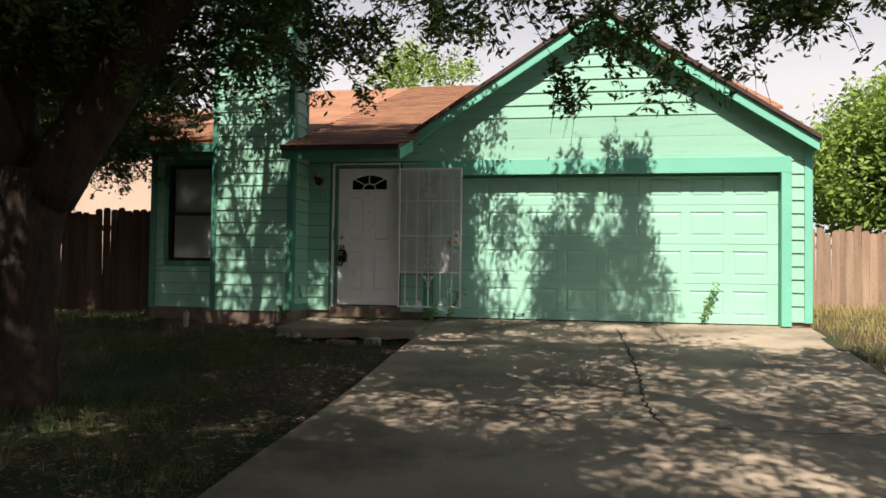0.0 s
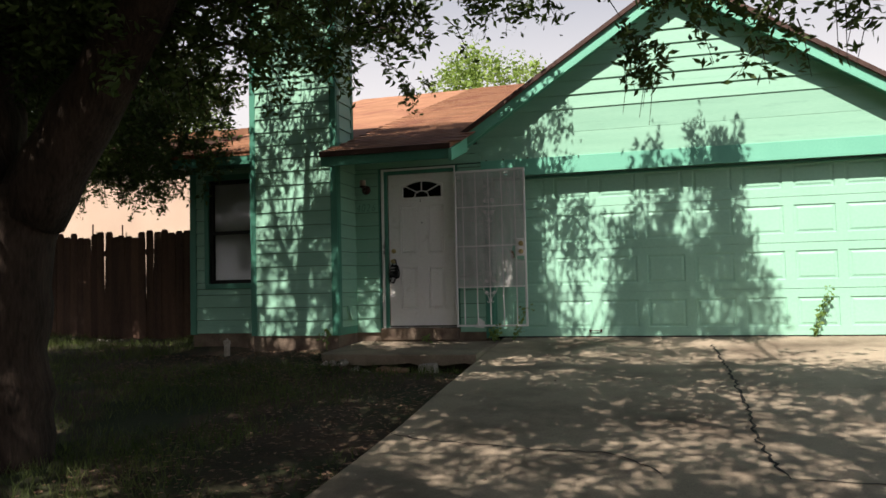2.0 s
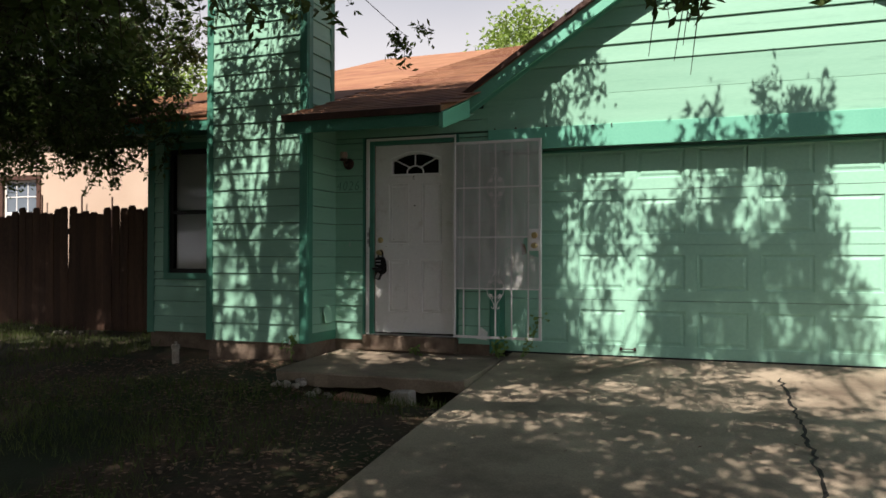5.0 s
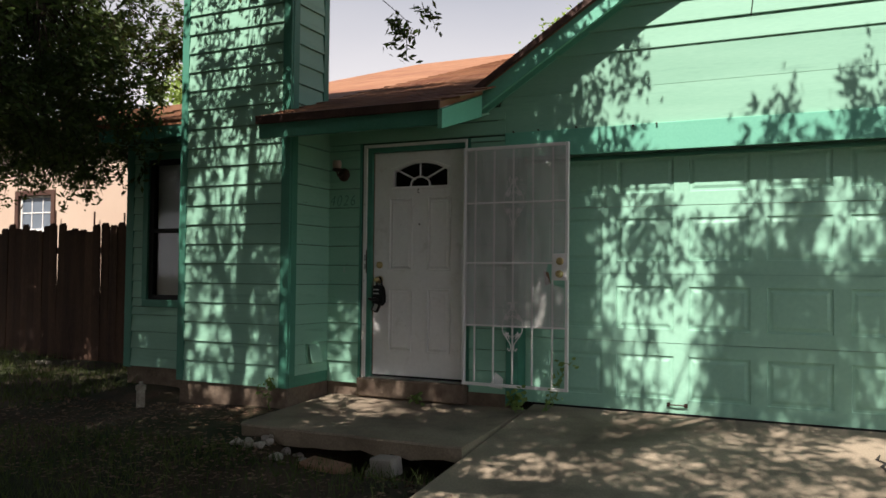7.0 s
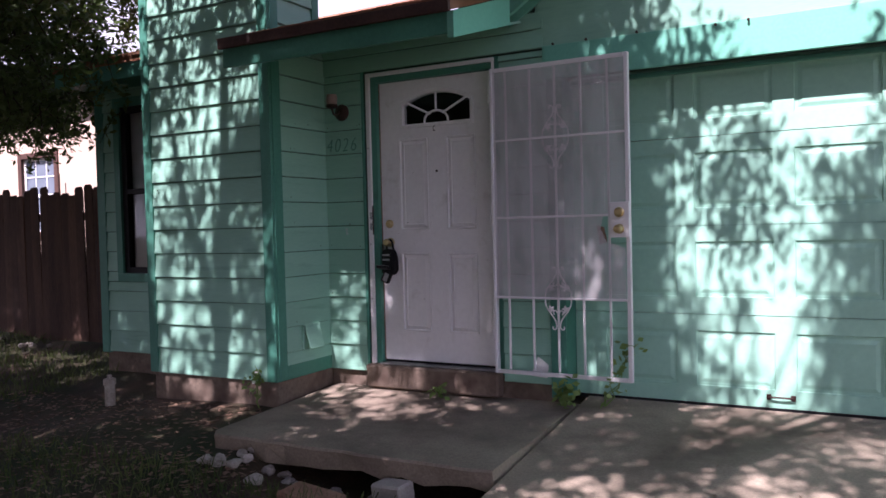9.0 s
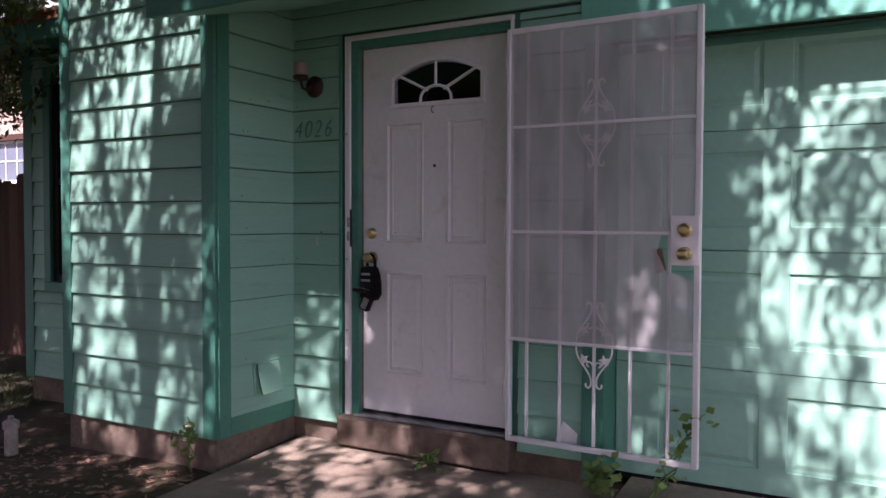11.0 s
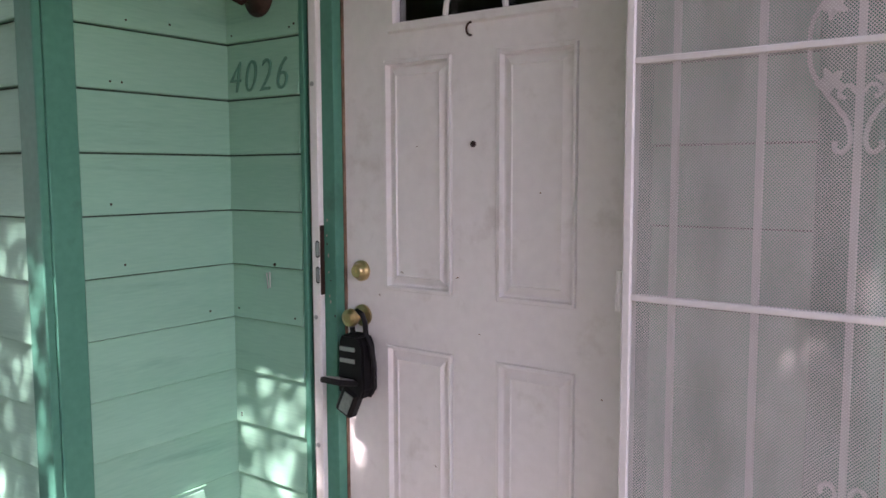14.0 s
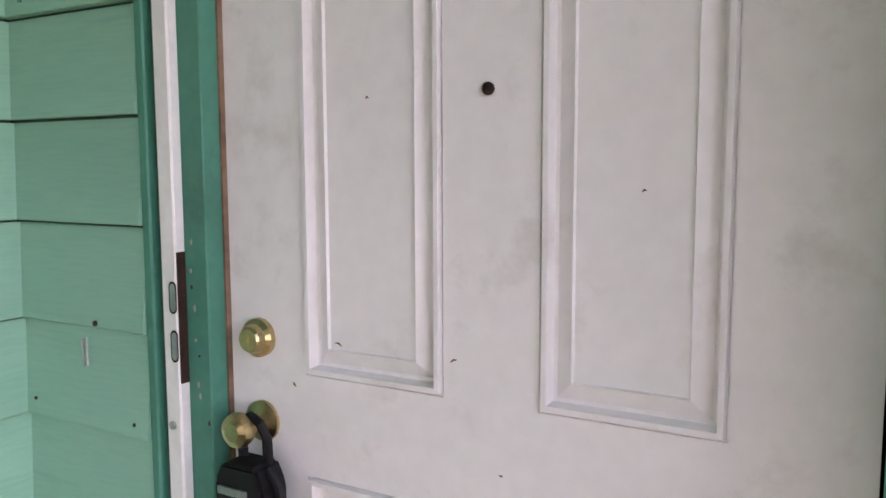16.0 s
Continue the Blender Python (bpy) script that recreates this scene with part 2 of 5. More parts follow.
# ---- mesh helpers ----
def box(bm, x0, x1, y0, y1, z0, z1, bevel=0.0):
    made = bmesh.ops.create_cube(bm, size=1)["verts"]
    for v in made:
        v.co = ((x0 + x1) / 2 + v.co.x * (x1 - x0), (y0 + y1) / 2 + v.co.y * (y1 - y0), (z0 + z1) / 2 + v.co.z * (z1 - z0))
    if bevel:
        edges = list({e for v in made for e in v.link_edges})
        bmesh.ops.bevel(bm, geom=edges, offset=bevel, segments=1, affect="EDGES")
    return bm


def boxes(*rows, bevel=0.0):
    bm = bmesh.new()
    for r in rows:
        box(bm, *r, bevel=bevel)
    return bm


def prism(bm, outline, axis, a, b):
    """Extrudes an outline of 2D points along an axis (x: points are y, z; y: x, z; z: x, y) from a to b."""
    def at(u, v, w):
        return {"x": (w, u, v), "y": (u, w, v), "z": (u, v, w)}[axis]
    lo = [bm.verts.new(at(u, v, a)) for u, v in outline]
    hi = [bm.verts.new(at(u, v, b)) for u, v in outline]
    k = len(outline)
    bm.faces.new(lo)
    bm.faces.new(hi[::-1])
    for i in range(k):
        bm.faces.new((lo[i], hi[i], hi[(i + 1) % k], lo[(i + 1) % k]))
    bmesh.ops.recalc_face_normals(bm, faces=bm.faces)
    return bm


def tube(bm, points, radii, sides=10, caps=True):
    """A tapered tube through points."""
    pts = [Vector(q) for q in points]
    rings = []
    side = None
    for i, q in enumerate(pts):
        d = (pts[min(i + 1, len(pts) - 1)] - pts[max(i - 1, 0)]).normalized()
        if side is None:
            side = d.orthogonal().normalized()
        side = (side - d * side.dot(d)).normalized()
        up = d.cross(side)
        r = radii[i] if hasattr(radii, "__len__") else radii
        rings.append([bm.verts.new(q + (side * math.cos(t) + up * math.sin(t)) * r) for t in (2 * math.pi * j / sides for j in range(sides))])
    for a, b in zip(rings, rings[1:]):
        for j in range(sides):
            bm.faces.new((a[j], a[(j + 1) % sides], b[(j + 1) % sides], b[j]))
    if caps:
        bm.faces.new(rings[0][::-1])
        bm.faces.new(rings[-1])
    return bm


def lathe(bm, profile, base, sides=20, axis="z"):
    """Turns a profile of (radius, height) about an axis through base."""
    def at(r, h, t):
        c, s = r * math.cos(t), r * math.sin(t)
        v = {"z": (c, s, h), "y": (c, -h, s), "x": (h, c, s)}[axis]
        return Vector(base) + Vector(v)
    rings = [[bm.verts.new(at(max(r, 1e-4), h, 2 * math.pi * j / sides)) for j in range(sides)] for r, h in profile]
    for a, b in zip(rings, rings[1:]):
        for j in range(sides):
            bm.faces.new((a[j], a[(j + 1) % sides], b[(j + 1) % sides], b[j]))
    bm.faces.new(rings[0][::-1])
    bm.faces.new(rings[-1])
    bmesh.ops.recalc_face_normals(bm, faces=bm.faces)
    return bm


def mesh_of(name, bm, mat, smooth=False):
    me = bpy.data.meshes.new(name)
    bm.to_mesh(me)
    bm.free()
    me.materials.append(mat)
    if smooth:
        for q in me.polygons:
            q.use_smooth = True
    return me


def part(name, bm, mat, parent=None, label="", smooth=False):
    ob = new(name, mesh_of(name, bm, mat, smooth))
    ob.parent = parent
    if label:
        ob["label"] = label
    return ob


def structure(name, bm, mat, label, category):
    return tagged(part(name, bm, mat), label, category, kind="structure")


def thing(name, label, category, at=(0, 0, 0), group=""):
    return tagged(new(name), label, category, group)if at == (0, 0, 0) else placed(tagged(new(name), label, category, group), at)


def placed(ob, at):
    ob.location = at
    return ob


def raw_mesh(name, verts, faces, mat):
    me = bpy.data.meshes.new(name)
    me.from_pydata(verts, [], faces)
    me.materials.append(mat)
    return me


def quads(name, v, mat):
    """A mesh of many loose quads: v has the shape (count, 4, 3)."""
    k = len(v)
    me = bpy.data.meshes.new(name)
    me.vertices.add(4 * k)
    me.vertices.foreach_set("co", np.ascontiguousarray(v, dtype=np.float32).ravel())
    me.loops.add(4 * k)
    me.loops.foreach_set("vertex_index", np.arange(4 * k, dtype=np.int32))
    me.polygons.add(k)
    me.polygons.foreach_set("loop_start", np.arange(0, 4 * k, 4, dtype=np.int32))
    me.polygons.foreach_set("loop_total", np.full(k, 4, dtype=np.int32))
    me.update(calc_edges=True)
    me.materials.append(mat)
    return me


RNG = np.random.default_rng(7)


def leaves_at(centres, length, width, droop=0.3):
    """Rhombic leaves with random turns at the given centres, as (count, 4, 3)."""
    k = len(centres)
    d = RNG.normal(size=(k, 3))
    d[:, 2] = d[:, 2] * 0.6 - droop
    d /= np.linalg.norm(d, axis=1)[:, None]
    s = np.cross(d, RNG.normal(size=(k, 3)))
    s /= np.linalg.norm(s, axis=1)[:, None]
    size = RNG.uniform(0.7, 1.25, (k, 1))
    ln, wd = d * length * size / 2, s * width * size / 2
    c = np.asarray(centres)
    return np.stack([c - ln, c + wd - ln * 0.1, c + ln, c - wd - ln * 0.1], axis=1)


def ground_z(y):
    """Height of the drive: it falls from the house to the street."""
    if y > 0:
        return 0.025 * y
    return 0.105 * y if y > -4 else -0.42 + 0.072 * (max(y, -14) + 4)


# ---- ground ----
WY = -0.05          # face of the front wall
DX0, DX1 = 1.05, 6.12   # edges of the drive


def lawn_z(x, y):
    bump = 0.03 * math.sin(1.7 * x + 0.6) * math.sin(1.3 * y) + 0.02 * math.sin(4.1 * x) * math.cos(3.3 * y + 1)
    if abs(x) > 12 or y < -14 or y > 6:
        bump = 0
    side = 0.05 if x < 1 else 0.03
    if DX0 + 0.1 < x < DX1 - 0.1 and -14.2 < y < 0.3:
        side, bump = 0.16, 0
    if x < -2.3:
        if y > -1.0:
            side -= 0.066 * (min(y, 1.4) + 1.0) * min(1.0, (-2.3 - x) / 0.8)
        y = min(y, -1.0)
    hole = 0.0
    if -0.55 < x < 1.15 and -1.75 < y < -1.0:
        hole = 0.13 * min(1, (x + 0.55) / 0.25) * min(1, (y + 1.75) / 0.25)
    return ground_z(y) - side + bump - hole


def build_ground():
    xs = sorted({-400, -150, -60, -25, *[i * 0.22 - 12 for i in range(110)], 14, 25, 60, 150, 400})
    ys = sorted({-400, -150, -60, -30, -20, *[i * 0.22 - 15 for i in range(96)], 8, 12, 25, 60, 150, 400})
    verts = [(x, y, min(lawn_z(x, y), 0.1)) for y in ys for x in xs]
    w = len(xs)
    faces = [(j * w + i, j * w + i + 1, (j + 1) * w + i + 1, (j + 1) * w + i) for j in range(len(ys) - 1) for i in range(w - 1)]
    ob = new("ground", raw_mesh("ground", verts, faces, M_SOIL))
    tagged(ob, "shaded bare soil lawn with leaf litter and thin grass", "ground", kind="structure")
    for q in ob.data.polygons:
        q.use_smooth = True
    return ob


build_ground()


def build_drive():
    ys = [WY + 0.14, -0.6, -1.4, -2.2, -3.0, -4.0, -5.0, -6.5, -8, -10, -12, -14]
    bm = bmesh.new()
    k = 24
    top = [[bm.verts.new((DX0 + (DX1 - DX0) * i / k + (0.012 * math.sin(7 * y) if i in (0, k) else 0), y, ground_z(y) - 0.004)) for i in range(k + 1)] for y in ys]
    low = [[bm.verts.new((v.co.x, v.co.y, v.co.z - 0.13)) for v in (r[0], r[-1])] for r in top]
    for a, b in zip(top, top[1:]):
        for i in range(k):
            bm.faces.new((a[i], b[i], b[i + 1], a[i + 1]))
    for j in range(len(ys) - 1):
        bm.faces.new((top[j][0], low[j][0], low[j + 1][0], top[j + 1][0]))
        bm.faces.new((top[j][-1], top[j + 1][-1], low[j + 1][1], low[j][1]))
    bm.faces.new([low[0][0], *top[0], low[0][1]])
    bmesh.ops.recalc_face_normals(bm, faces=bm.faces)
    return structure("driveway", bm, M_CONCRETE, "cracked stained concrete driveway dappled with shade", "driveway")


drive = build_drive()


def crack(points, width):
    """A thin jagged crack lying on the drive."""
    rnd = random.Random(len(points) * 7 + int(points[0][0] * 10))
    line = []
    for (x0, y0), (x1, y1) in zip(points, points[1:]):
        k = max(2, int(math.hypot(x1 - x0, y1 - y0) / 0.07))
        for i in range(k):
            f = i / k
            line.append((x0 + (x1 - x0) * f + rnd.uniform(-0.022, 0.022), y0 + (y1 - y0) * f + rnd.uniform(-0.022, 0.022)))
    line.append(points[-1])
    bm = bmesh.new()
    rows = []
    for i, (x, y) in enumerate(line):
        a, b = line[max(i - 1, 0)], line[min(i + 1, len(line) - 1)]
        dx, dy = b[0] - a[0], b[1] - a[1]
        s = math.hypot(dx, dy) or 1
        wd = width * rnd.uniform(0.35, 1.0) * (0.3 if i in (0, len(line) - 1) else 1)
        nx, ny = -dy / s * wd / 2, dx / s * wd / 2
        rows.append([bm.verts.new((x + nx, y + ny, ground_z(y + ny) + 0.0005)), bm.verts.new((x - nx, y - ny, ground_z(y - ny) + 0.0005))])
    for p0, p1 in zip(rows, rows[1:]):
        bm.faces.new((p0[0], p0[1], p1[1], p1[0]))
    bmesh.ops.recalc_face_normals(bm, faces=bm.faces)
    return part("crack", bm, M_DARK, drive, "dark crack in the concrete")


crack([(3.58, -0.5), (3.65, -1.4), (3.69, -2.4), (3.72, -3.2), (3.70, -4.1), (3.75, -4.8), (3.8, -5.03)], 0.032)
crack([(3.8, -5.03), (4.03, -5.03), (4.63, -5.08), (5.07, -5.05), (6.12, -5.0)], 0.02)
crack([(1.06, -4.3), (1.46, -4.47), (1.81, -4.5), (2.2, -4.58), (2.73, -4.62), (3.0, -4.88), (3.07, -5.04)], 0.022)


# ---- house ----
EAVE_Y, EAVE_Z, SLOPE = -1.10, 2.36, 1 / 3
RIDGE_Y = 6.9
XL, XR = -3.47, 6.13        # house sides
GX0, GX1, GTOP = 0.97, 5.75, 2.07   # garage opening
GABLE_X, GABLE_SLOPE, RAKE_Y = 3.33, 0.65, -0.28
RAKE_FOOT_X, RAKE_FOOT_Z = 6.10, 2.58
CX0, CX1, CY = -2.15, -0.92, -0.685   # chimney chase
LX0, LX1 = -0.464, 0.462     # door leaf
LZ0, LZ1 = 0.16, 2.19
LAP, LAP_FOOT = 0.1775, 0.097


def roof_z(y):
    return EAVE_Z + SLOPE * (y - EAVE_Y)


def gable_z(x):
    """Top of the garage roof over x."""
    return RAKE_FOOT_Z + GABLE_SLOPE * (RAKE_FOOT_X - GABLE_X - abs(x - GABLE_X))


# front wall: boxes with real openings for the window, the entry and the garage
wall_front = structure("wall_front", boxes(
    (XL, -3.17, WY, 0.10, 0.09, 2.55), (-2.0, -0.56, WY, 0.10, 0.09, 2.55), (-3.17, -2.0, WY, 0.10, 0.09, 0.79), (-3.17, -2.0, WY, 0.10, 2.26, 2.55),
    (-0.56, 0.52, WY, 0.10, 2.27, 2.55), (0.52, 0.76, WY + 0.004, 0.10, 2.38, 2.56), (0.52, GX0 - 0.02, WY, 0.10, 0.09, 2.38), (GX0 - 0.02, GX1 + 0.02, WY, 0.10, GTOP + 0.02, 2.38), (GX1 + 0.02, XR, WY, 0.10, 0.09, 2.38)),
    M_CORE, "mint green painted lap siding front wall", "wall")
bm = bmesh.new()
prism(bm, [(0.76, 2.38), (XR, 2.38), (XR, gable_z(XR) - 0.12), (GABLE_X, gable_z(GABLE_X) - 0.12), (0.80, gable_z(0.80) - 0.12)], "y", WY, 0.10)
wall_gable = structure("wall_gable", bm, M_SIDING, "mint green painted gable over the garage", "wall")
wall_sides = structure("wall_sides", boxes((XL, XL + 0.12, 0.10, 13.6, 0.0, 2.55), (XR - 0.12, XR, 0.10, 13.6, 0.0, 2.5), (XL, XR, 13.6, 13.72, 0, 2.5)),
                       M_SIDING, "mint green painted side walls", "wall")
foundation = structure("foundation", boxes(
    (XL + 0.01, CX0, WY + 0.015, 0.12, -0.5, 0.09), (CX0 + 0.012, CX1 - 0.012, CY + 0.015, 0.12, -0.5, 0.085), (CX1 - 0.01, 0.875, WY + 0.012, 0.12, -0.5, 0.09),
    (GX1 + 0.005, XR - 0.01, WY + 0.01, 0.12, -0.5, 0.06), bevel=0.006), M_BASE, "reddish stained concrete foundation", "foundation")
part("door_step", boxes((-0.56, 0.50, -0.135, 0.05, -0.02, 0.145), bevel=0.012), M_BASE, foundation, "worn concrete door step")

# chimney chase
chase = structure("wall_chase", boxes((CX0 + 0.012, CX1 - 0.012, CY + 0.014, -0.06, 0.085, 2.42), (CX0 + 0.012, CX1 - 0.012, CY + 0.014, -0.12, 2.42, 4.60)),
                  M_CORE, "tall mint green sided chimney chase", "wall")
part("cap", boxes((CX0 - 0.03, CX1 + 0.03, CY - 0.03, -0.08, 4.60, 4.66), bevel=0.01), M_TRIM, chase, "teal chimney cap board")
for x0, x1, y0, y1, z0, z1 in ((CX1 - 0.085, CX1 + 0.006, CY - 0.012, CY + 0.013, 0.085, 4.6), (CX1 - 0.013, CX1 + 0.012, CY + 0.013, CY + 0.10, 0.085, 4.6),
                               (CX0 - 0.006, CX0 + 0.075, CY - 0.012, CY + 0.013, 0.085, 4.6), (CX0 - 0.012, CX0 + 0.013, CY + 0.013, CY + 0.10, 0.085, 4.6),
                               (CX1 - 0.013, CX1 + 0.012, -0.195, -0.115, 2.6, 4.6), (CX1 - 0.013, CX1 + 0.009, CY + 0.10, WY - 0.001, 0.085, 0.185)):
    part("corner_board", boxes((x0, x1, y0, y1, z0, z1), bevel=0.003), M_TRIM, chase, "teal corner board")

# lap boards, one object each, alike ones on one mesh
BOARD_MESH = {}


def lap_mesh(length, height, left=0.0, right=0.0):
    """A board from x=0, tapered from its thick lower edge; left and right: how far its ends lean in at the top."""
    key = (round(length, 3), round(height, 3), round(left, 3), round(right, 3))
    if key not in BOARD_MESH:
        bm = bmesh.new()
        h = height - 0.0055
        prof = [(0.0, 0.0, 0), (-0.022, 0.0, 0), (-0.0235, 0.004, 0), (-0.007, h, 1), (0.0, h, 1)]
        a = [bm.verts.new((left * t, y, z)) for y, z, t in prof]
        b = [bm.verts.new((length - right * t, y, z)) for y, z, t in prof]
        k = len(prof)
        bm.faces.new(a)
        bm.faces.new(b[::-1])
        for i in range(k):
            bm.faces.new((a[i], b[i], b[(i + 1) % k], a[(i + 1) % k]))
        bmesh.ops.recalc_face_normals(bm, faces=bm.faces)
        BOARD_MESH[key] = mesh_of("board", bm, M_SIDING)
    return BOARD_MESH[key]


def lay_board(parent, length, height, m, left=0.0, right=0.0):
    ob = new("board", lap_mesh(length, height, left, right))
    ob.parent = parent
    ob.matrix_basis = m


def lay_boards(parent, x0, x1, y, z0, z1, turn=0):
    """Courses of boards from z0 to z1. turn 0: facing the street; 90: facing right, with x0, x1 along y and y the wall's x."""
    z = z0
    while z < z1 - 0.02:
        line = LAP_FOOT + LAP * (math.floor((z - LAP_FOOT + 0.05) / LAP) + 1)    # all courses of the house run at one level
        h = min(line, z1) - z
        at = pose(x0, y, z) if turn == 0 else (pose(y, x0, z, 0, 0, 90) if turn == 90 else pose(y, x1, z, 0, 0, -90))
        lay_board(parent, x1 - x0, h, at)
        z = line


# trims of the front wall
def trim(parent, x0, x1, y0, y1, z0, z1, mat=None, name="trim_board", label="teal painted trim board"):
    return part(name, boxes((x0, x1, y0, y1, z0, z1), bevel=0.003), mat or M_TRIM, parent, label)


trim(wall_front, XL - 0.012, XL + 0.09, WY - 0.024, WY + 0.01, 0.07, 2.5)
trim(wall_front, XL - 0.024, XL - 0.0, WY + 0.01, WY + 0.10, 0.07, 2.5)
trim(wall_front, 0.84, GX1 + 0.13, WY - 0.03, WY - 0.001, GTOP, 2.285, M_TRIM_SUNLIT, "header", "painted garage header board in sunlit trim tone")
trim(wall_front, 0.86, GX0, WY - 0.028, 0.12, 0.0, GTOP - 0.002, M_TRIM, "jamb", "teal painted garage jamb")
trim(wall_front, GX1, GX1 + 0.13, WY - 0.028, 0.12, 0.0, GTOP - 0.002, M_TRIM_SUNLIT, "jamb", "painted garage jamb in sunlit trim tone")
trim(wall_front, XR - 0.09, XR + 0.012, WY - 0.028, WY + 0.01, 0.05, 2.62, M_TRIM_SUNLIT, "corner_board", "painted corner board in sunlit trim tone")
trim(wall_front, XR - 0.002, XR + 0.024, WY + 0.01, WY + 0.10, 0.05, 2.5, M_TRIM_SUNLIT, "corner_board", "painted corner board in sunlit trim tone")
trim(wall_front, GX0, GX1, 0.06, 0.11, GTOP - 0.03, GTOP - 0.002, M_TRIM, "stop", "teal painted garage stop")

trim(wall_front, -0.5865, -0.5660, WY - 0.018, WY + 0.01, 0.09, 2.279)

# main roof: two slopes, with the deep porch eave between the chase and the garage
bm = bmesh.new()
ROOF_TH = 0.05


def slab_roof(bm, x0, x1, ya, yb):
    za, zb = roof_z(ya), roof_z(yb)
    prism(bm, [(ya, za), (yb, zb), (yb, zb - ROOF_TH), (ya, za - ROOF_TH)], "x", x0, x1)


slab_roof(bm, CX1 - 0.04, 0.71, EAVE_Y, 0.0)
slab_roof(bm, CX1 - 0.04, 0.78, 0.0, RIDGE_Y)
slab_roof(bm, CX0, CX1 - 0.04, -0.12, RIDGE_Y)
slab_roof(bm, XL - 0.05, CX0, -0.45, RIDGE_Y)
slab_roof(bm, 0.78, XR + 0.1, 2.0, RIDGE_Y)
prism(bm, [(RIDGE_Y, roof_z(RIDGE_Y)), (14.2, roof_z(RIDGE_Y) - SLOPE * 7.3), (14.2, roof_z(RIDGE_Y) - SLOPE * 7.3 - 0.05), (RIDGE_Y, roof_z(RIDGE_Y) - 0.05)], "x", XL - 0.05, XR + 0.1)
main_roof = structure("roof", bm, M_ROOF, "weathered red asphalt shingle roof", "roof")
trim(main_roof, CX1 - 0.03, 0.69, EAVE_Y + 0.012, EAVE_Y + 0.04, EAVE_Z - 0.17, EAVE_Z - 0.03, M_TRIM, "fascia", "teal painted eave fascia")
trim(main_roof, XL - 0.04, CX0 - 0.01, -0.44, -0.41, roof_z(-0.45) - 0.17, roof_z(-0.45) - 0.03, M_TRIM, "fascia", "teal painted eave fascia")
# added dark strip that paints the shaded eave edge
trim(main_roof, CX1 - 0.035, 0.715, EAVE_Y - 0.03, EAVE_Y - 0.003, EAVE_Z - 0.058, EAVE_Z + 0.008, M_EDGE_SHADE, "edge_shade_strip", "dark maroon strip with shade put into the roof edge colour")
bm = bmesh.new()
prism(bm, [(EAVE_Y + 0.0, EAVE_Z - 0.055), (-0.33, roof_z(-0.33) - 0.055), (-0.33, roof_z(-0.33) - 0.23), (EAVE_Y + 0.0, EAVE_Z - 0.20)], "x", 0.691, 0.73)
part("rake_board", bm, M_TRIM_SUNLIT, main_roof, "painted end board of the porch eave in sunlit trim tone")
bm = bmesh.new()
prism(bm, [(EAVE_Y + 0.04, EAVE_Z - 0.17), (-0.06, 2.27 + 0.19), (-0.06, 2.27 + 0.205), (EAVE_Y + 0.04, EAVE_Z - 0.155)], "x", CX1 + 0.01, 0.69)
part("soffit", bm, M_SIDING, main_roof, "mint painted porch soffit")
trim(main_roof, XL - 0.03, CX0 - 0.01, -0.41, -0.06, 2.42, 2.435, M_TRIM, "soffit", "teal painted soffit")

# garage roof: two slopes over a front gable
def gable_roof(bm, side, y0, y1, z_off, th, reach):
    xa = GABLE_X + side * (RAKE_FOOT_X - GABLE_X + reach)
    prism(bm, [(GABLE_X, gable_z(GABLE_X) + z_off), (xa, gable_z(xa) + z_off), (xa, gable_z(xa) + z_off - th), (GABLE_X, gable_z(GABLE_X) + z_off - th)], "y", y0, y1)


bm = bmesh.new()
gable_roof(bm, 1, RAKE_Y, 6.5, 0, 0.05, 0.10)
gable_roof(bm, -1, RAKE_Y, 6.5, 0, 0.05, -0.02)
garage_roof = structure("roof_garage", bm, M_ROOF, "weathered red asphalt shingle gable roof over the garage", "roof")
for side, reach in ((-1, -0.02), (1, 0.10)):
    bm = bmesh.new()
    gable_roof(bm, side, RAKE_Y - 0.03, RAKE_Y - 0.003, 0.012, 0.06, reach)
    part("edge_shade_strip", bm, M_EDGE_SHADE, garage_roof, "dark maroon strip with shade put into the roof edge colour")
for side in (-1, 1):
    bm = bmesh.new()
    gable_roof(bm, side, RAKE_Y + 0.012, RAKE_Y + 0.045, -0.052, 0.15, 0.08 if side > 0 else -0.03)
    part("rake_board", bm, M_TRIM_SUNLIT, garage_roof, "painted rake board in sunlit trim tone")
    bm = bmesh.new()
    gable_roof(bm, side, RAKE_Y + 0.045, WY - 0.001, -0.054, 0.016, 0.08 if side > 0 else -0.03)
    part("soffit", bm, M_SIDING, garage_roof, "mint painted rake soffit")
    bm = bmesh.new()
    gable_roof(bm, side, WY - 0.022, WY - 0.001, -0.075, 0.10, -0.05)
    part("frieze_board", bm, M_TRIM_SUNLIT, garage_roof, "painted frieze board in sunlit trim tone")
trim(garage_roof, 6.15, 6.19, RAKE_Y + 0.05, 6.4, 2.34, 2.475, M_TRIM_SUNLIT, "fascia", "painted eave fascia in sunlit trim tone")

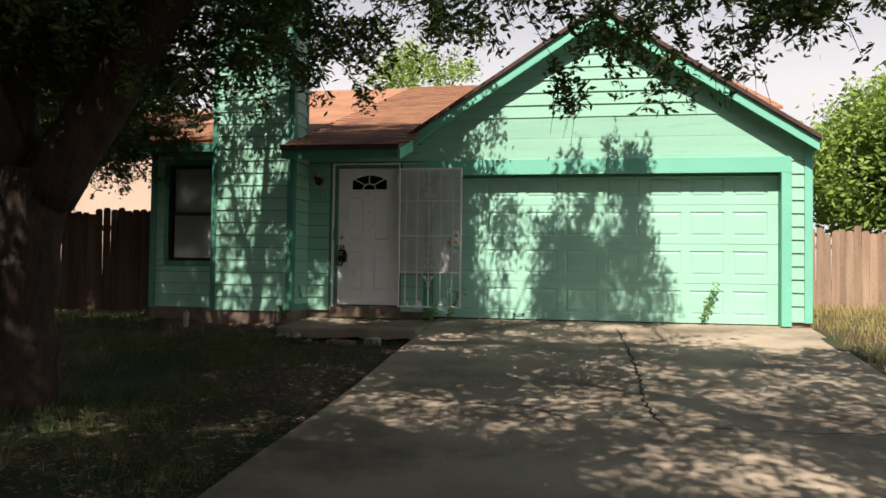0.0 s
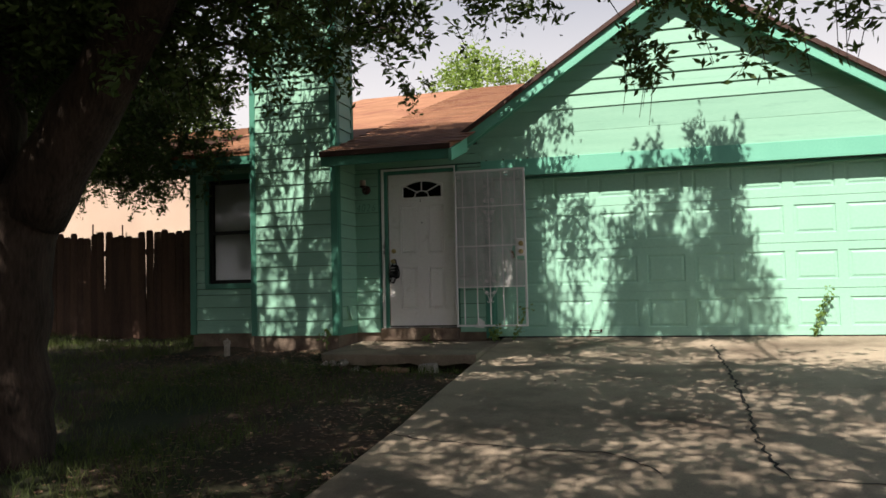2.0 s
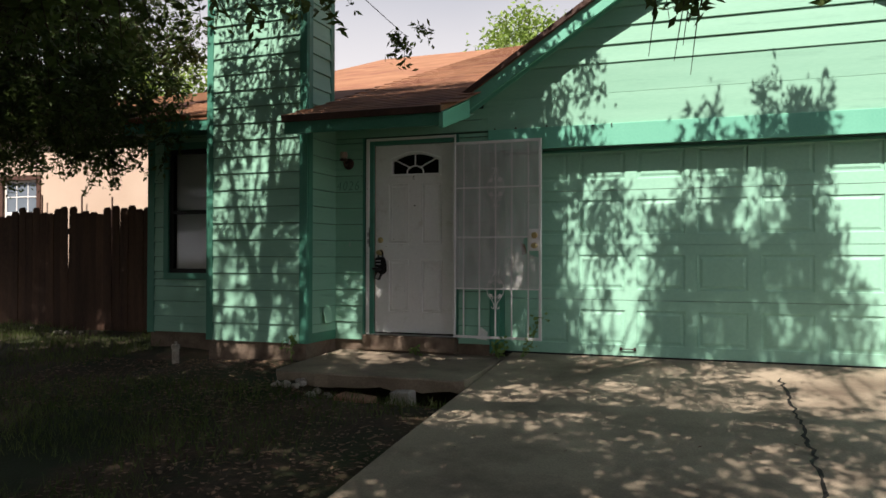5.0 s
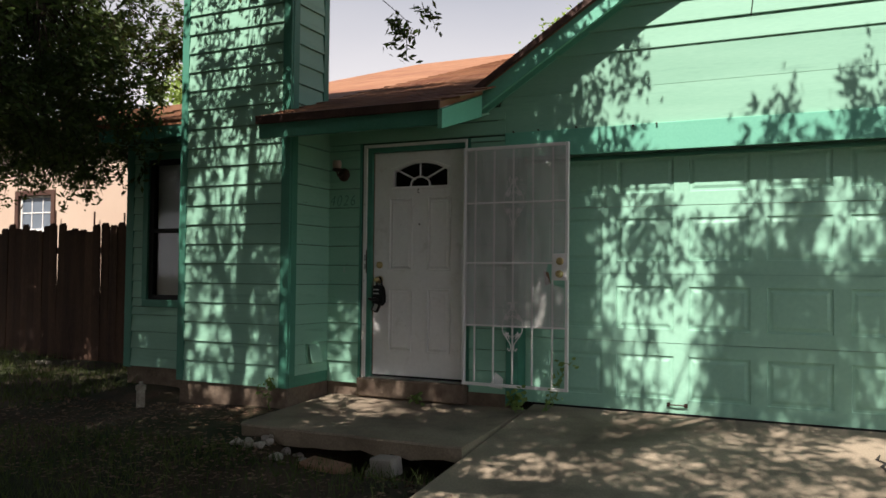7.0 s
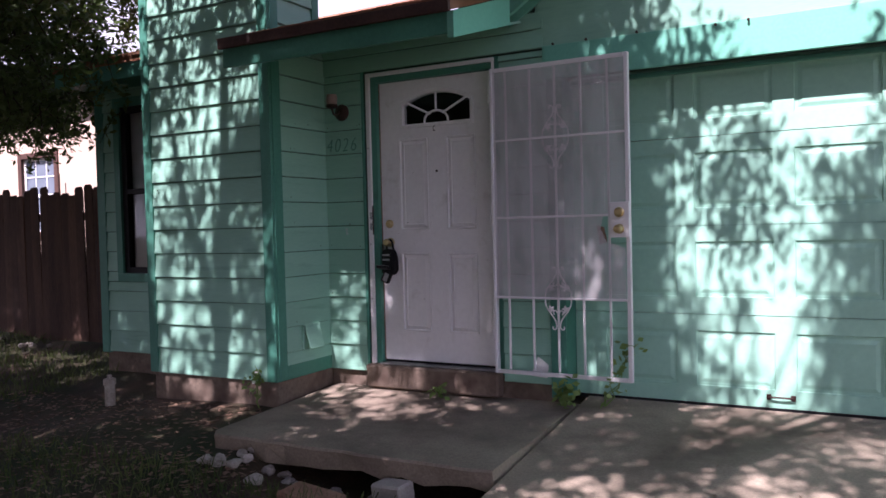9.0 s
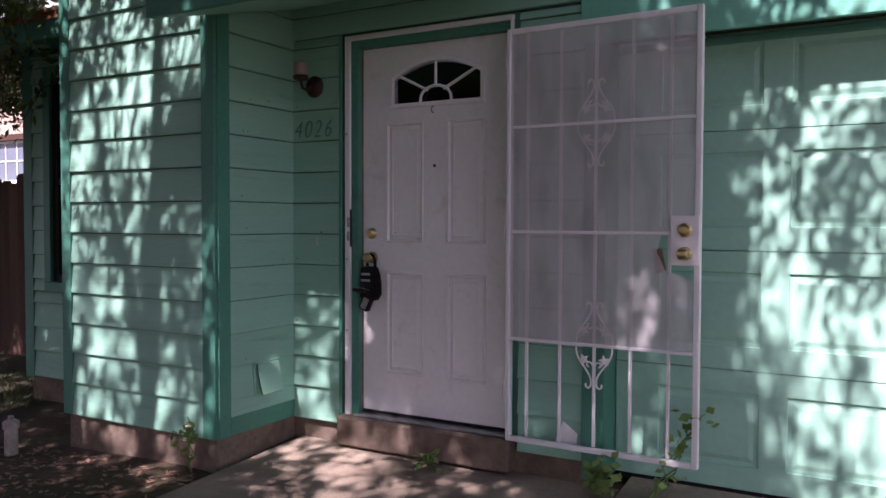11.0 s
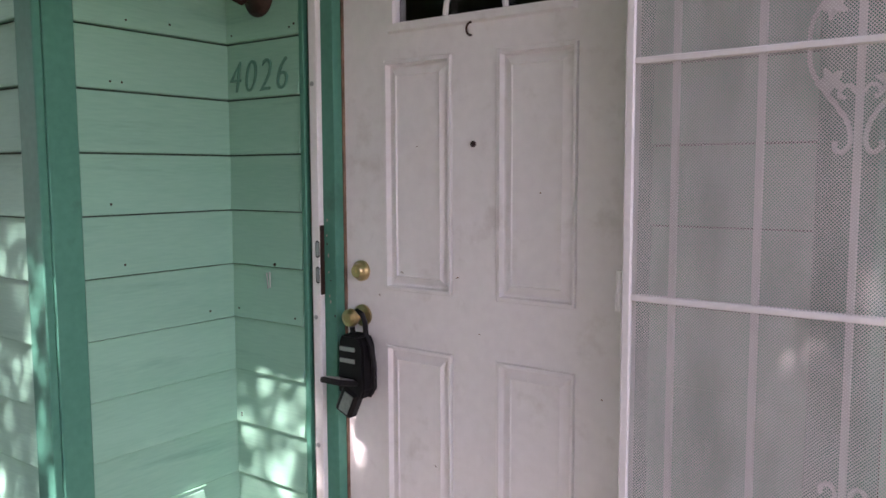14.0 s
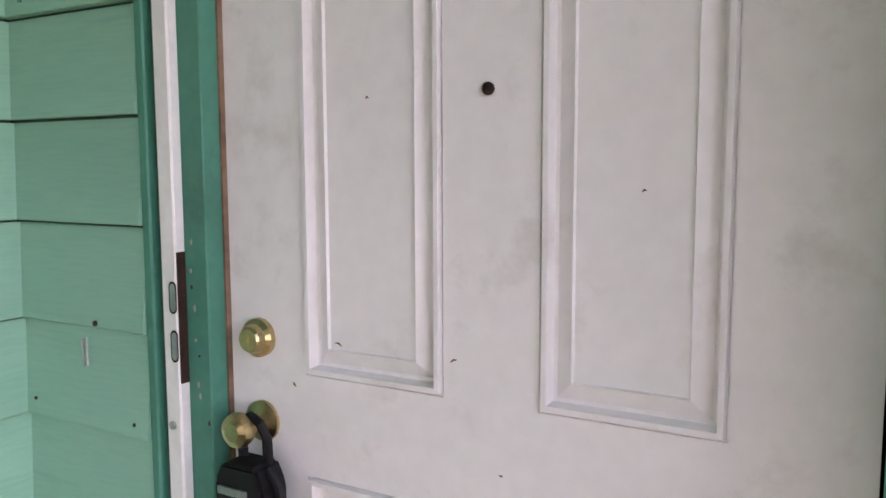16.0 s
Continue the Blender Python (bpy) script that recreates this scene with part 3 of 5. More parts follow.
# garage door: four sections of raised panels
def build_garage_door():
    door = thing("garage_door", "closed mint green sectional garage door with raised panels", "garage door")
    edges = (0.012, 0.56, 1.105, 1.65, 2.10)
    for i, (z0, z1) in enumerate(zip(edges, edges[1:])):
        zl, zh = z0 + 0.107, min(z0 + 0.447, z1 - 0.06)
        cuts = [GX0 + 0.004] + [v for k in range(8) for v in (1.180 + 0.568 * k, 1.632 + 0.568 * k)] + [GX1 - 0.004]
        bm = boxes((cuts[0], cuts[-1], 0.10, 0.14, z0 + 0.002, zl), (cuts[0], cuts[-1], 0.10, 0.14, zh, z1 - 0.003))
        for a, b in zip(cuts[0::2], cuts[1::2]):
            box(bm, a, b, 0.10, 0.14, zl, zh)
        sec = part("section", bm, M_GARAGE, door)
        for a, b in zip(cuts[1:-1:2], cuts[2:-1:2]):
            bm = bmesh.new()
            rings = []
            for inset, y in ((0.0, 0.100), (0.004, 0.109), (0.022, 0.110), (0.045, 0.103)):
                rings.append([bm.verts.new(q) for q in ((a + inset, y, zl + inset), (b - inset, y, zl + inset), (b - inset, y, zh - inset), (a + inset, y, zh - inset))])
            for r0, r1 in zip(rings, rings[1:]):
                for j in range(4):
                    bm.faces.new((r0[j], r0[(j + 1) % 4], r1[(j + 1) % 4], r1[j]))
            bm.faces.new(rings[-1])
            bmesh.ops.recalc_face_normals(bm, faces=bm.faces)
            part("panel", bm, M_GARAGE, sec)
    bm = tube(bmesh.new(), [(2.165, 0.084, 0.078), (2.185, 0.078, 0.080), (2.23, 0.076, 0.081), (2.275, 0.078, 0.080), (2.295, 0.084, 0.078)], [0.008, 0.006, 0.0055, 0.006, 0.008], 8)
    box(bm, 2.150, 2.176, 0.084, 0.101, 0.062, 0.096, bevel=0.003)
    box(bm, 2.284, 2.310, 0.084, 0.101, 0.062, 0.096, bevel=0.003)
    part("pull_handle", bm, M_BRONZE, door, "dark lift handle")
    part("seal", boxes((GX0 + 0.004, GX1 - 0.004, 0.10, 0.14, -0.012, 0.012)), M_BLACK, door, "black rubber bottom seal")
    return door


build_garage_door()


# ---- entry ----
def ring_panel(bm, x0, x1, z0, z1, y):
    """A moulded door panel: rings of a raised border round a sunk field."""
    rings = []
    for inset, d in ((0.0, 0.005), (0.003, 0.005), (0.005, -0.006), (0.012, -0.006), (0.015, 0.013), (0.020, 0.014), (0.044, -0.001), (0.046, 0.004), (0.050, 0.004)):
        rings.append([bm.verts.new(q) for q in ((x0 + inset, y + d, z0 + inset), (x1 - inset, y + d, z0 + inset), (x1 - inset, y + d, z1 - inset), (x0 + inset, y + d, z1 - inset))])
    for r0, r1 in zip(rings, rings[1:]):
        for j in range(4):
            bm.faces.new((r0[j], r0[(j + 1) % 4], r1[(j + 1) % 4], r1[j]))
    bm.faces.new(rings[-1])
    bmesh.ops.recalc_face_normals(bm, faces=bm.faces)


FX0, FX1, FZ0 = -0.262, 0.272, 1.877    # fan light opening


def arch_z(x, lift=0.0):
    """Upper edge of the fan light."""
    u = (x - (FX0 + FX1) / 2) / ((FX1 - FX0) / 2)
    return FZ0 + 0.135 + 0.075 * (1 - u * u) + lift


def build_door():
    door = tagged(new("door_1"), "closed white six panel steel entry door with fan light, scuffed", "door", kind="structure")
    bm = bmesh.new()
    xs = [FX0 + (FX1 - FX0) * i / 12 for i in range(13)]
    for a, b, c in ((LX0, -0.312, FX0), (LX1, 0.308, FX1)):
        box(bm, min(a, b), max(a, b), 0.0, 0.045, LZ0, LZ1)
        for z0, z1 in ((LZ0, 0.38), (0.955, 1.115), (1.775, LZ1)):
            box(bm, min(b, c), max(b, c), 0.0, 0.045, z0, z1)
        for z0, z1 in ((0.38, 0.955), (1.115, 1.775)):
            box(bm, min(b, c), max(b, c), 0.02, 0.045, z0, z1)
    for z0, z1 in ((LZ0, 0.38), (0.955, 1.115), (1.775, FZ0)):
        box(bm, FX0, FX1, 0.0, 0.045, z0, z1)
    for z0, z1 in ((0.38, 0.955), (1.115, 1.775)):
        box(bm, -0.069, 0.073, 0.0, 0.045, z0, z1)
        box(bm, FX0, FX1, 0.02, 0.045, z0, z1)
    prism(bm, [(x, arch_z(x)) for x in xs] + [(FX1, LZ1), (FX0, LZ1)], "y", 0.0, 0.045)
    slab = part("slab", bm, M_DOOR, door)
    for x0, x1, z0, z1 in ((-0.312, -0.069, 1.115, 1.775), (0.073, 0.308, 1.115, 1.775), (-0.312, -0.069, 0.38, 0.955), (0.073, 0.308, 0.38, 0.955)):
        bm = bmesh.new()
        ring_panel(bm, x0, x1, z0, z1, 0.0)
        part("panel", bm, M_DOOR, slab)
    # moulded surround of the fan light
    bm = bmesh.new()
    path = [(FX0, FZ0)] + [(x, arch_z(x)) for x in xs] + [(FX1, FZ0)]
    cx = (FX0 + FX1) / 2
    rings = []
    for x, z in path:
        ox, oz = 0.030 * (1 if x > cx + 0.26 else (-1 if x < cx - 0.26 else 0)), 0.030 * (1 if z > FZ0 + 0.01 else -1)
        rings.append([bm.verts.new(q) for q in ((x + ox, 0.0, z + oz), (x + ox * 0.8, -0.012, z + oz * 0.8), (x + ox * 0.15, -0.012, z + oz * 0.15), (x, 0.004, z))])
    k = len(rings)
    for i in range(k):
        a, b = rings[i], rings[(i + 1) % k]
        for j in range(3):
            bm.faces.new((a[j], a[j + 1], b[j + 1], b[j]))
    bmesh.ops.recalc_face_normals(bm, faces=bm.faces)
    lite = part("fan_light_frame", bm, M_DOOR, door, "white moulded fan light frame")
    bm = bmesh.new()
    prism(bm, [(FX0, FZ0)] + [(x, arch_z(x)) for x in xs] + [(FX1, FZ0)][::1], "y", 0.016, 0.022)
    part("glass", bm, M_GLASS, lite, "dark glass").visible_shadow = False
    arc = [(cx + 0.095 * math.cos(t), -0.002, FZ0 + 0.012 + 0.07 * math.sin(t)) for t in (math.pi * i / 10 for i in range(11))]
    part("muntin", tube(bmesh.new(), arc, 0.008, 6), M_DOOR, lite)
    for a, b in (((cx, FZ0 + 0.08), (cx, arch_z(cx))), ((cx - 0.05, FZ0 + 0.06), (cx - 0.235, arch_z(cx - 0.235))), ((cx + 0.05, FZ0 + 0.06), (cx + 0.235, arch_z(cx + 0.235))),
                 ((cx - 0.095, FZ0), (cx - 0.093, FZ0 + 0.02)), ((cx + 0.095, FZ0), (cx + 0.093, FZ0 + 0.02))):
        part("muntin", tube(bmesh.new(), [(a[0], -0.002, a[1]), (b[0], -0.002, b[1])], 0.008, 6), M_DOOR, lite)
    bm = bmesh.new()
    lathe(bm, [(0.0085, 0.0), (0.0085, 0.004), (0.0055, 0.005), (0.0045, 0.002)], (0.0, 0.0, 1.532), 14, "y")
    part("peephole", bm, M_BRONZE, door, "dark peephole")
    bm = tube(bmesh.new(), [(-0.004 + 0.014 * math.cos(t), -0.008, 1.832 + 0.017 * math.sin(t)) for t in (math.pi * (0.45 + 1.1 * i / 8) for i in range(9))], 0.003, 6)
    part("hook", bm, M_BRONZE, door, "small bent wreath hook")
    bm = bmesh.new()
    lathe(bm, [(0.031, 0.0), (0.031, 0.010), (0.024, 0.016), (0.021, 0.026), (0.018, 0.030), (0.006, 0.030)], (-0.402, 0.0, 1.165), 20, "y")
    box(bm, -0.404, -0.400, -0.032, -0.028, 1.157, 1.173)
    part("deadbolt", bm, M_BRASS, door, "brass deadbolt", smooth=False)
    bm = bmesh.new()
    lathe(bm, [(0.033, 0.0), (0.033, 0.006), (0.022, 0.012), (0.013, 0.018), (0.013, 0.036), (0.024, 0.044), (0.028, 0.056), (0.025, 0.068), (0.014, 0.073)], (-0.400, 0.0, 1.030), 20, "y")
    part("knob", bm, M_BRASS, door, "worn brass knob")
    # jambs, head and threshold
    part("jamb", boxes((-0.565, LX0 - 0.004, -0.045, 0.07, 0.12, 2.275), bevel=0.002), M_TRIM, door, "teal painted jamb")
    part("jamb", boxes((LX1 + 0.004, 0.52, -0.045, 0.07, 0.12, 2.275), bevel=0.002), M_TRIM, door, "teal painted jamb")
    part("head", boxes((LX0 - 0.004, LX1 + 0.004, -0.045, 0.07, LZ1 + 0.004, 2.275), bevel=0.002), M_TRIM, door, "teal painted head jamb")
    part("threshold", boxes((LX0 - 0.004, LX1 + 0.004, -0.09, 0.06, 0.145, LZ0 - 0.006), bevel=0.004), M_STEEL, door, "dull metal threshold")
    rnd = random.Random(9)
    for x, z, w in ((-0.248, 1.172, 0.012), (-0.052, 1.170, 0.010), (0.205, 1.405, 0.005), (-0.334, 1.098, 0.006), (0.02, 1.02, 0.005), (-0.19, 1.53, 0.005), (0.30, 1.52, 0.006), (-0.13, 0.62, 0.008), (0.38, 0.9, 0.006)):
        bm = tube(bmesh.new(), [(x - w / 2, -0.0012, z + w * rnd.uniform(-0.5, 0.5)), (x, -0.0018, z), (x + w / 2, -0.0012, z + w * rnd.uniform(-0.7, 0.2))], [0.0008, 0.0016, 0.0006], 5)
        part("scuff", bm, M_LITTER, door, "small brown scuff")
    for k in range(9):
        z = 1.02 + 0.035 * k + rnd.uniform(-0.012, 0.012)
        x = rnd.uniform(-0.505, -0.472)
        h = rnd.uniform(0.004, 0.014)
        bm = bmesh.new()
        prism(bm, [(x, z), (x + 0.003, z + h * 0.3), (x + 0.002, z + h), (x - 0.002, z + h * 0.7)], "y", -0.0462, -0.0452)
        part("paint_chip", bm, M_BLOCK if k % 3 else M_BRONZE, door, "chipped paint on the jamb")
    # black strip added for the gap: its shade is put into the colour
    part("door_gap_shade", boxes((LX0 + 0.002, LX1 - 0.002, -0.006, 0.02, LZ0 - 0.005, LZ0 + 0.010)), M_BLACK, door, "black strip painting the dark gap under the door")
    part("backing", boxes((-0.6, 0.55, 0.4, 0.42, 0.1, 2.3)), M_DARK, door, "dark hall behind the fan light")
    return door


build_door()


def build_screen_frame():
    frame_ob = thing("security_door_frame", "white steel frame of the security door with worn strike holes", "door frame")
    part("post", boxes((-0.546, -0.512, -0.068, -0.046, 0.13, 2.235), bevel=0.003), M_WHITE, frame_ob)
    part("hinge_strip", boxes((0.470, 0.484, -0.068, -0.046, 0.13, 2.235), bevel=0.002), M_WHITE, frame_ob)
    part("head", boxes((-0.546, 0.486, -0.068, -0.046, 2.236, 2.262), bevel=0.003), M_WHITE, frame_ob)
    for z in (1.150, 1.228):
        bm = bmesh.new()
        ring = [(-0.5205 + 0.0078 * math.cos(t), z + (0.016 if math.sin(t) > 0 else -0.016) + 0.010 * math.sin(t)) for t in (2 * math.pi * (i + 0.5) / 14 for i in range(14))]
        prism(bm, ring, "y", -0.0695, -0.0675)
        slot = part("strike_slot", bm, M_DARK, frame_ob, "dark worn edge of a strike slot")
        bm = bmesh.new()
        prism(bm, [(-0.5192 + (x + 0.5205) * 0.78, z + (q - z) * 0.88) for x, q in ring], "y", -0.0702, -0.0694)
        part("slot_cover", bm, M_STEEL, slot, "grey metal behind the slot")
    for z in (0.62, 1.02, 1.72):
        part("screw", lathe(bmesh.new(), [(0.007, 0.0), (0.007, 0.003), (0.003, 0.004)], (-0.531, -0.068, z), 10, "y"), M_STEEL, frame_ob)
    part("weather_strip", boxes((-0.4675, -0.4635, -0.010, 0.004, 0.17, 2.19)), M_LITTER, frame_ob, "brown weather strip at the door edge")
    part("strike_plate", boxes((-0.5122, -0.5095, -0.066, -0.050, 1.09, 1.30)), M_BRONZE, frame_ob, "rusty strike plate")
    return frame_ob


build_screen_frame()


def build_security_door():
    """The open security door, folded back towards the wall; built along x from its hinge and turned about it."""
    W, H0, H1 = 0.935, 0.155, 2.165
    d = thing("security_door", "open white steel security door with perforated screen and scrollwork", "security door", (0.488, -0.135, 0))
    d.rotation_euler = (0, 0, radians(-1.6))

    def p(name, bm, mat, label=""):
        ob = part(name, bm, mat, d, label)
        return ob
    for x, w in ((0.004, 0.021), (W - 0.026, 0.026)):
        p("stile", boxes((x, x + w, -0.016, 0.016, H0, H1), bevel=0.003), M_WHITE)
    for z, h in ((H0, 0.024), (H1 - 0.026, 0.026), (0.653, 0.014), (1.177, 0.014), (1.683, 0.014)):
        p("rail", boxes((0.025, W - 0.028, -0.014, 0.010, z, z + h), bevel=0.002), M_WHITE)
    for k in range(5):
        x = 0.112 + 0.172 * k
        p("bar", boxes((x - 0.0065, x + 0.0065, -0.0065, 0.0065, H0 + 0.03, H1 - 0.03), bevel=0.001), M_WHITE)
    for z0, z1 in ((0.665, 1.178), (1.190, 1.684), (1.696, H1 - 0.026)):
        if z0 < 1:
            bm = bmesh.new()
            prism(bm, [(0.026, z0), (W - 0.032, z0), (W - 0.032, 0.98), (W - 0.15, 1.02), (W - 0.19, 1.10), (W - 0.17, z1), (0.026, z1)], "y", -0.0095, -0.0085)
        else:
            bm = boxes((0.025, W - 0.026, -0.0095, -0.0085, z0, z1))
        p("screen", bm, M_MESH, "perforated white screen" + (" torn at the lock" if z0 < 1 else ""))
    bm = bmesh.new()
    prism(bm, [(W - 0.20, 1.00), (W - 0.15, 1.02), (W - 0.17, 1.11), (W - 0.215, 1.12)], "y", 0.004, 0.006)
    p("torn_flap", bm, M_LITTER, "rusty bent corner of the torn screen")
    cx = 0.112 + 0.172 * 2

    def scroll(z, up, y=0.0):
        """A pair of cast scrolls with star leaves, hanging from a rail at z (up -1) or standing on it (up 1)."""
        def bent(points, r):
            pts = [Vector((cx + u, y, z + up * v)) for u, v in points]
            fine = []
            for i in range(len(pts) - 1):
                p0, p1, p2, p3 = pts[max(i - 1, 0)], pts[i], pts[i + 1], pts[min(i + 2, len(pts) - 1)]
                for k in range(4):
                    t = k / 4
                    fine.append(0.5 * ((2 * p1) + (p2 - p0) * t + (2 * p0 - 5 * p1 + 4 * p2 - p3) * t * t + (3 * p1 - p0 - 3 * p2 + p3) * t ** 3))
            tube(bm, fine + [pts[-1]], r, 6)
        bm = bmesh.new()
        for s in (-1, 1):
            bent([(s * 0.088, 0.0), (s * 0.086, 0.03), (s * 0.070, 0.065), (s * 0.040, 0.105), (s * 0.018, 0.14), (s * 0.013, 0.175), (s * 0.024, 0.192), (s * 0.038, 0.186), (s * 0.038, 0.172)], 0.0048)
            bent([(s * 0.007, 0.085), (s * 0.016, 0.072), (s * 0.030, 0.074), (s * 0.034, 0.088), (s * 0.024, 0.094)], 0.0042)
            for k in range(5):
                a = 2 * math.pi * k / 5 + 0.5 * s
                c = Vector((cx + s * 0.050, y, z + up * 0.062))
                d = Vector((math.cos(a), 0, math.sin(a)))
                tube(bm, [c, c + d * 0.014, c + d * 0.027], [0.0075, 0.0085, 0.002], 6)
        p("scroll", bm, M_WHITE, "cast scroll ornament")
    scroll(1.697, 1)
    scroll(1.683, -1)
    scroll(0.667, 1)
    scroll(0.653, -1, -0.004)
    lock = p("lock_box", boxes((W - 0.125, W - 0.002, -0.028, 0.020, 1.045, 1.262), bevel=0.003), M_WHITE, "white lock box")
    for z, mat in ((1.20, M_BRASS), (1.098, M_BRASS)):
        bm = bmesh.new()
        lathe(bm, [(0.030, 0.028), (0.030, 0.036), (0.024, 0.040), (0.020, 0.058), (0.027, 0.066), (0.024, 0.080), (0.010, 0.084)] if z < 1.15 else
              [(0.031, 0.028), (0.031, 0.038), (0.025, 0.044), (0.016, 0.046)], (W - 0.062, 0.0, z), 18, "y")
        part("knob" if z < 1.15 else "cylinder", bm, mat, lock, "brass")
    for z in (0.35, 1.15, 1.95):
        p("hinge", lathe(bmesh.new(), [(0.010, 0.0), (0.010, 0.09)], (-0.006, 0.0, z), 10), M_WHITE)
    return d


build_security_door()

# ---- neighbours and fences ----
def picket_run(name, label, group, mat, x0, x1, y, height, base, seed, sides=1):
    """A fence of single dog-eared pickets with rails and posts behind."""
    rnd = random.Random(seed)
    f = tagged(new(name), label, "fence", group)
    meshes = []
    for k in range(5):
        h = height + (0.03 * k - 0.06)
        bm = bmesh.new()
        w = 0.14
        prism(bm, [(0, 0), (w, 0), (w - 0.002 * k, h - 0.04), (w - 0.022 - 0.003 * k, h), (0.03, h - 0.006 * (k % 2)), (0.002 * k, h - 0.035)], "y", 0, 0.016)
        meshes.append(mesh_of("picket", bm, mat))
    x = x0
    while x < x1:
        ob = new("picket", rnd.choice(meshes))
        ob.parent = f
        ob.matrix_basis = pose(x, y + rnd.uniform(-0.007, 0.003), base(x) + rnd.uniform(-0.025, 0.025), rnd.uniform(-0.4, 0.4), rnd.uniform(-0.5, 0.5), rnd.uniform(-1.5, 1.5))
        x += rnd.choice((0.130, 0.133, 0.135, 0.138))
    for z in (0.4, height - 0.35):
        part("rail", boxes((x0, x1, y + 0.02, y + 0.06, base(x0) + z, base(x0) + z + 0.085)), mat, f)
    x = x0 + 0.1
    while x < x1:
        part("post", boxes((x, x + 0.09, y + 0.06, y + 0.15, base(x) - 0.3, base(x) + height - 0.05)), mat, f)
        x += 2.4
    return f


picket_run("fence", "weathered wooden picket fence beside the house in a shaded tone", "fences", M_FENCE, -13.5, XL - 0.02, 0.90, 1.74, lambda x: -0.09, 3)
picket_run("fence", "pale wooden picket fence in a sunlit tone", "fences", M_FENCE_PALE, XR + 0.05, 15.0, 4.6, 1.62, lambda x: -0.06, 4)


def build_neighbour():
    h = thing("neighbour_house", "beige stucco house with a brown trimmed window behind the fence", "house")
    y, x0, x1, z0, z1 = 3.9, -10.44, -9.56, 1.20, 2.48      # wall face and window opening
    part("wall", boxes((-30, x0, y, y + 0.2, -0.3, 3.7), (x1, -4.75, y, y + 0.2, -0.3, 3.7), (x0, x1, y, y + 0.2, -0.3, z0), (x0, x1, y, y + 0.2, z1, 3.7),
                       (-4.95, -4.75, y + 0.2, y + 9, -0.3, 3.7)), M_BEIGE, h)
    bm = bmesh.new()
    prism(bm, [(y - 0.4, 3.81), (y + 5, 5.05), (y + 10, 3.81), (y + 10, 3.67), (y + 5, 4.91), (y - 0.4, 3.67)], "x", -30.4, -4.55)
    part("roof", bm, M_ROOF, h)
    part("fascia", boxes((-30.3, -4.6, y - 0.40, y - 0.37, 3.54, 3.68), bevel=0.004), M_BROWN, h, "brown eave board")
    t = 0.095
    win = part("window", boxes((x0 - t, x0, y - 0.035, y + 0.02, z0 - t, z1 + t), (x1, x1 + t, y - 0.035, y + 0.02, z0 - t, z1 + t),
                               (x0, x1, y - 0.035, y + 0.02, z1, z1 + t), (x0, x1, y - 0.05, y + 0.02, z0 - t, z0), bevel=0.004), M_BROWN, h, "brown window trim")
    part("sash", boxes((x0, x0 + 0.04, y + 0.03, y + 0.07, z0, z1), (x1 - 0.04, x1, y + 0.03, y + 0.07, z0, z1), (x0 + 0.04, x1 - 0.04, y + 0.03, y + 0.07, z1 - 0.04, z1),
                       (x0 + 0.04, x1 - 0.04, y + 0.03, y + 0.07, z0, z0 + 0.04), (x0 + 0.04, x1 - 0.04, y + 0.025, y + 0.07, 1.80, 1.86), bevel=0.003), M_WHITE, win, "white sash")
    part("pane", boxes((x0 + 0.04, x1 - 0.04, y + 0.05, y + 0.055, z0 + 0.04, z1 - 0.04)), M_PANE, win, "grey blue glass")
    for k in (1, 2):
        x = x0 + (x1 - x0) * k / 3
        part("muntin", boxes((x - 0.011, x + 0.011, y + 0.04, y + 0.049, z0 + 0.04, z1 - 0.04), bevel=0.002), M_WHITE, win)
    for z in (1.52, 2.16):
        part("muntin", boxes((x0 + 0.04, x1 - 0.04, y + 0.039, y + 0.0485, z - 0.011, z + 0.011), bevel=0.002), M_WHITE, win)
    for k, x in enumerate((-9.31, -8.33, -7.61)):
        tagged(part("garden_stake", tube(bmesh.new(), [(x, y - 0.12, -0.15), (x + 0.006, y - 0.12, 1.0), (x, y - 0.12, 2.17 - 0.04 * k)], 0.016, 8), M_BRONZE),
                       "thin dark metal stake standing by the beige wall", "stake", "stakes by the wall")


M_PANE = material("sky_reflecting_pane", (0.10, 0.13, 0.16, 1), (0.16, 0.19, 0.23, 1), rough=0.12, scale=0.6, fine=4, bump=0, spec=0.35)
build_neighbour()

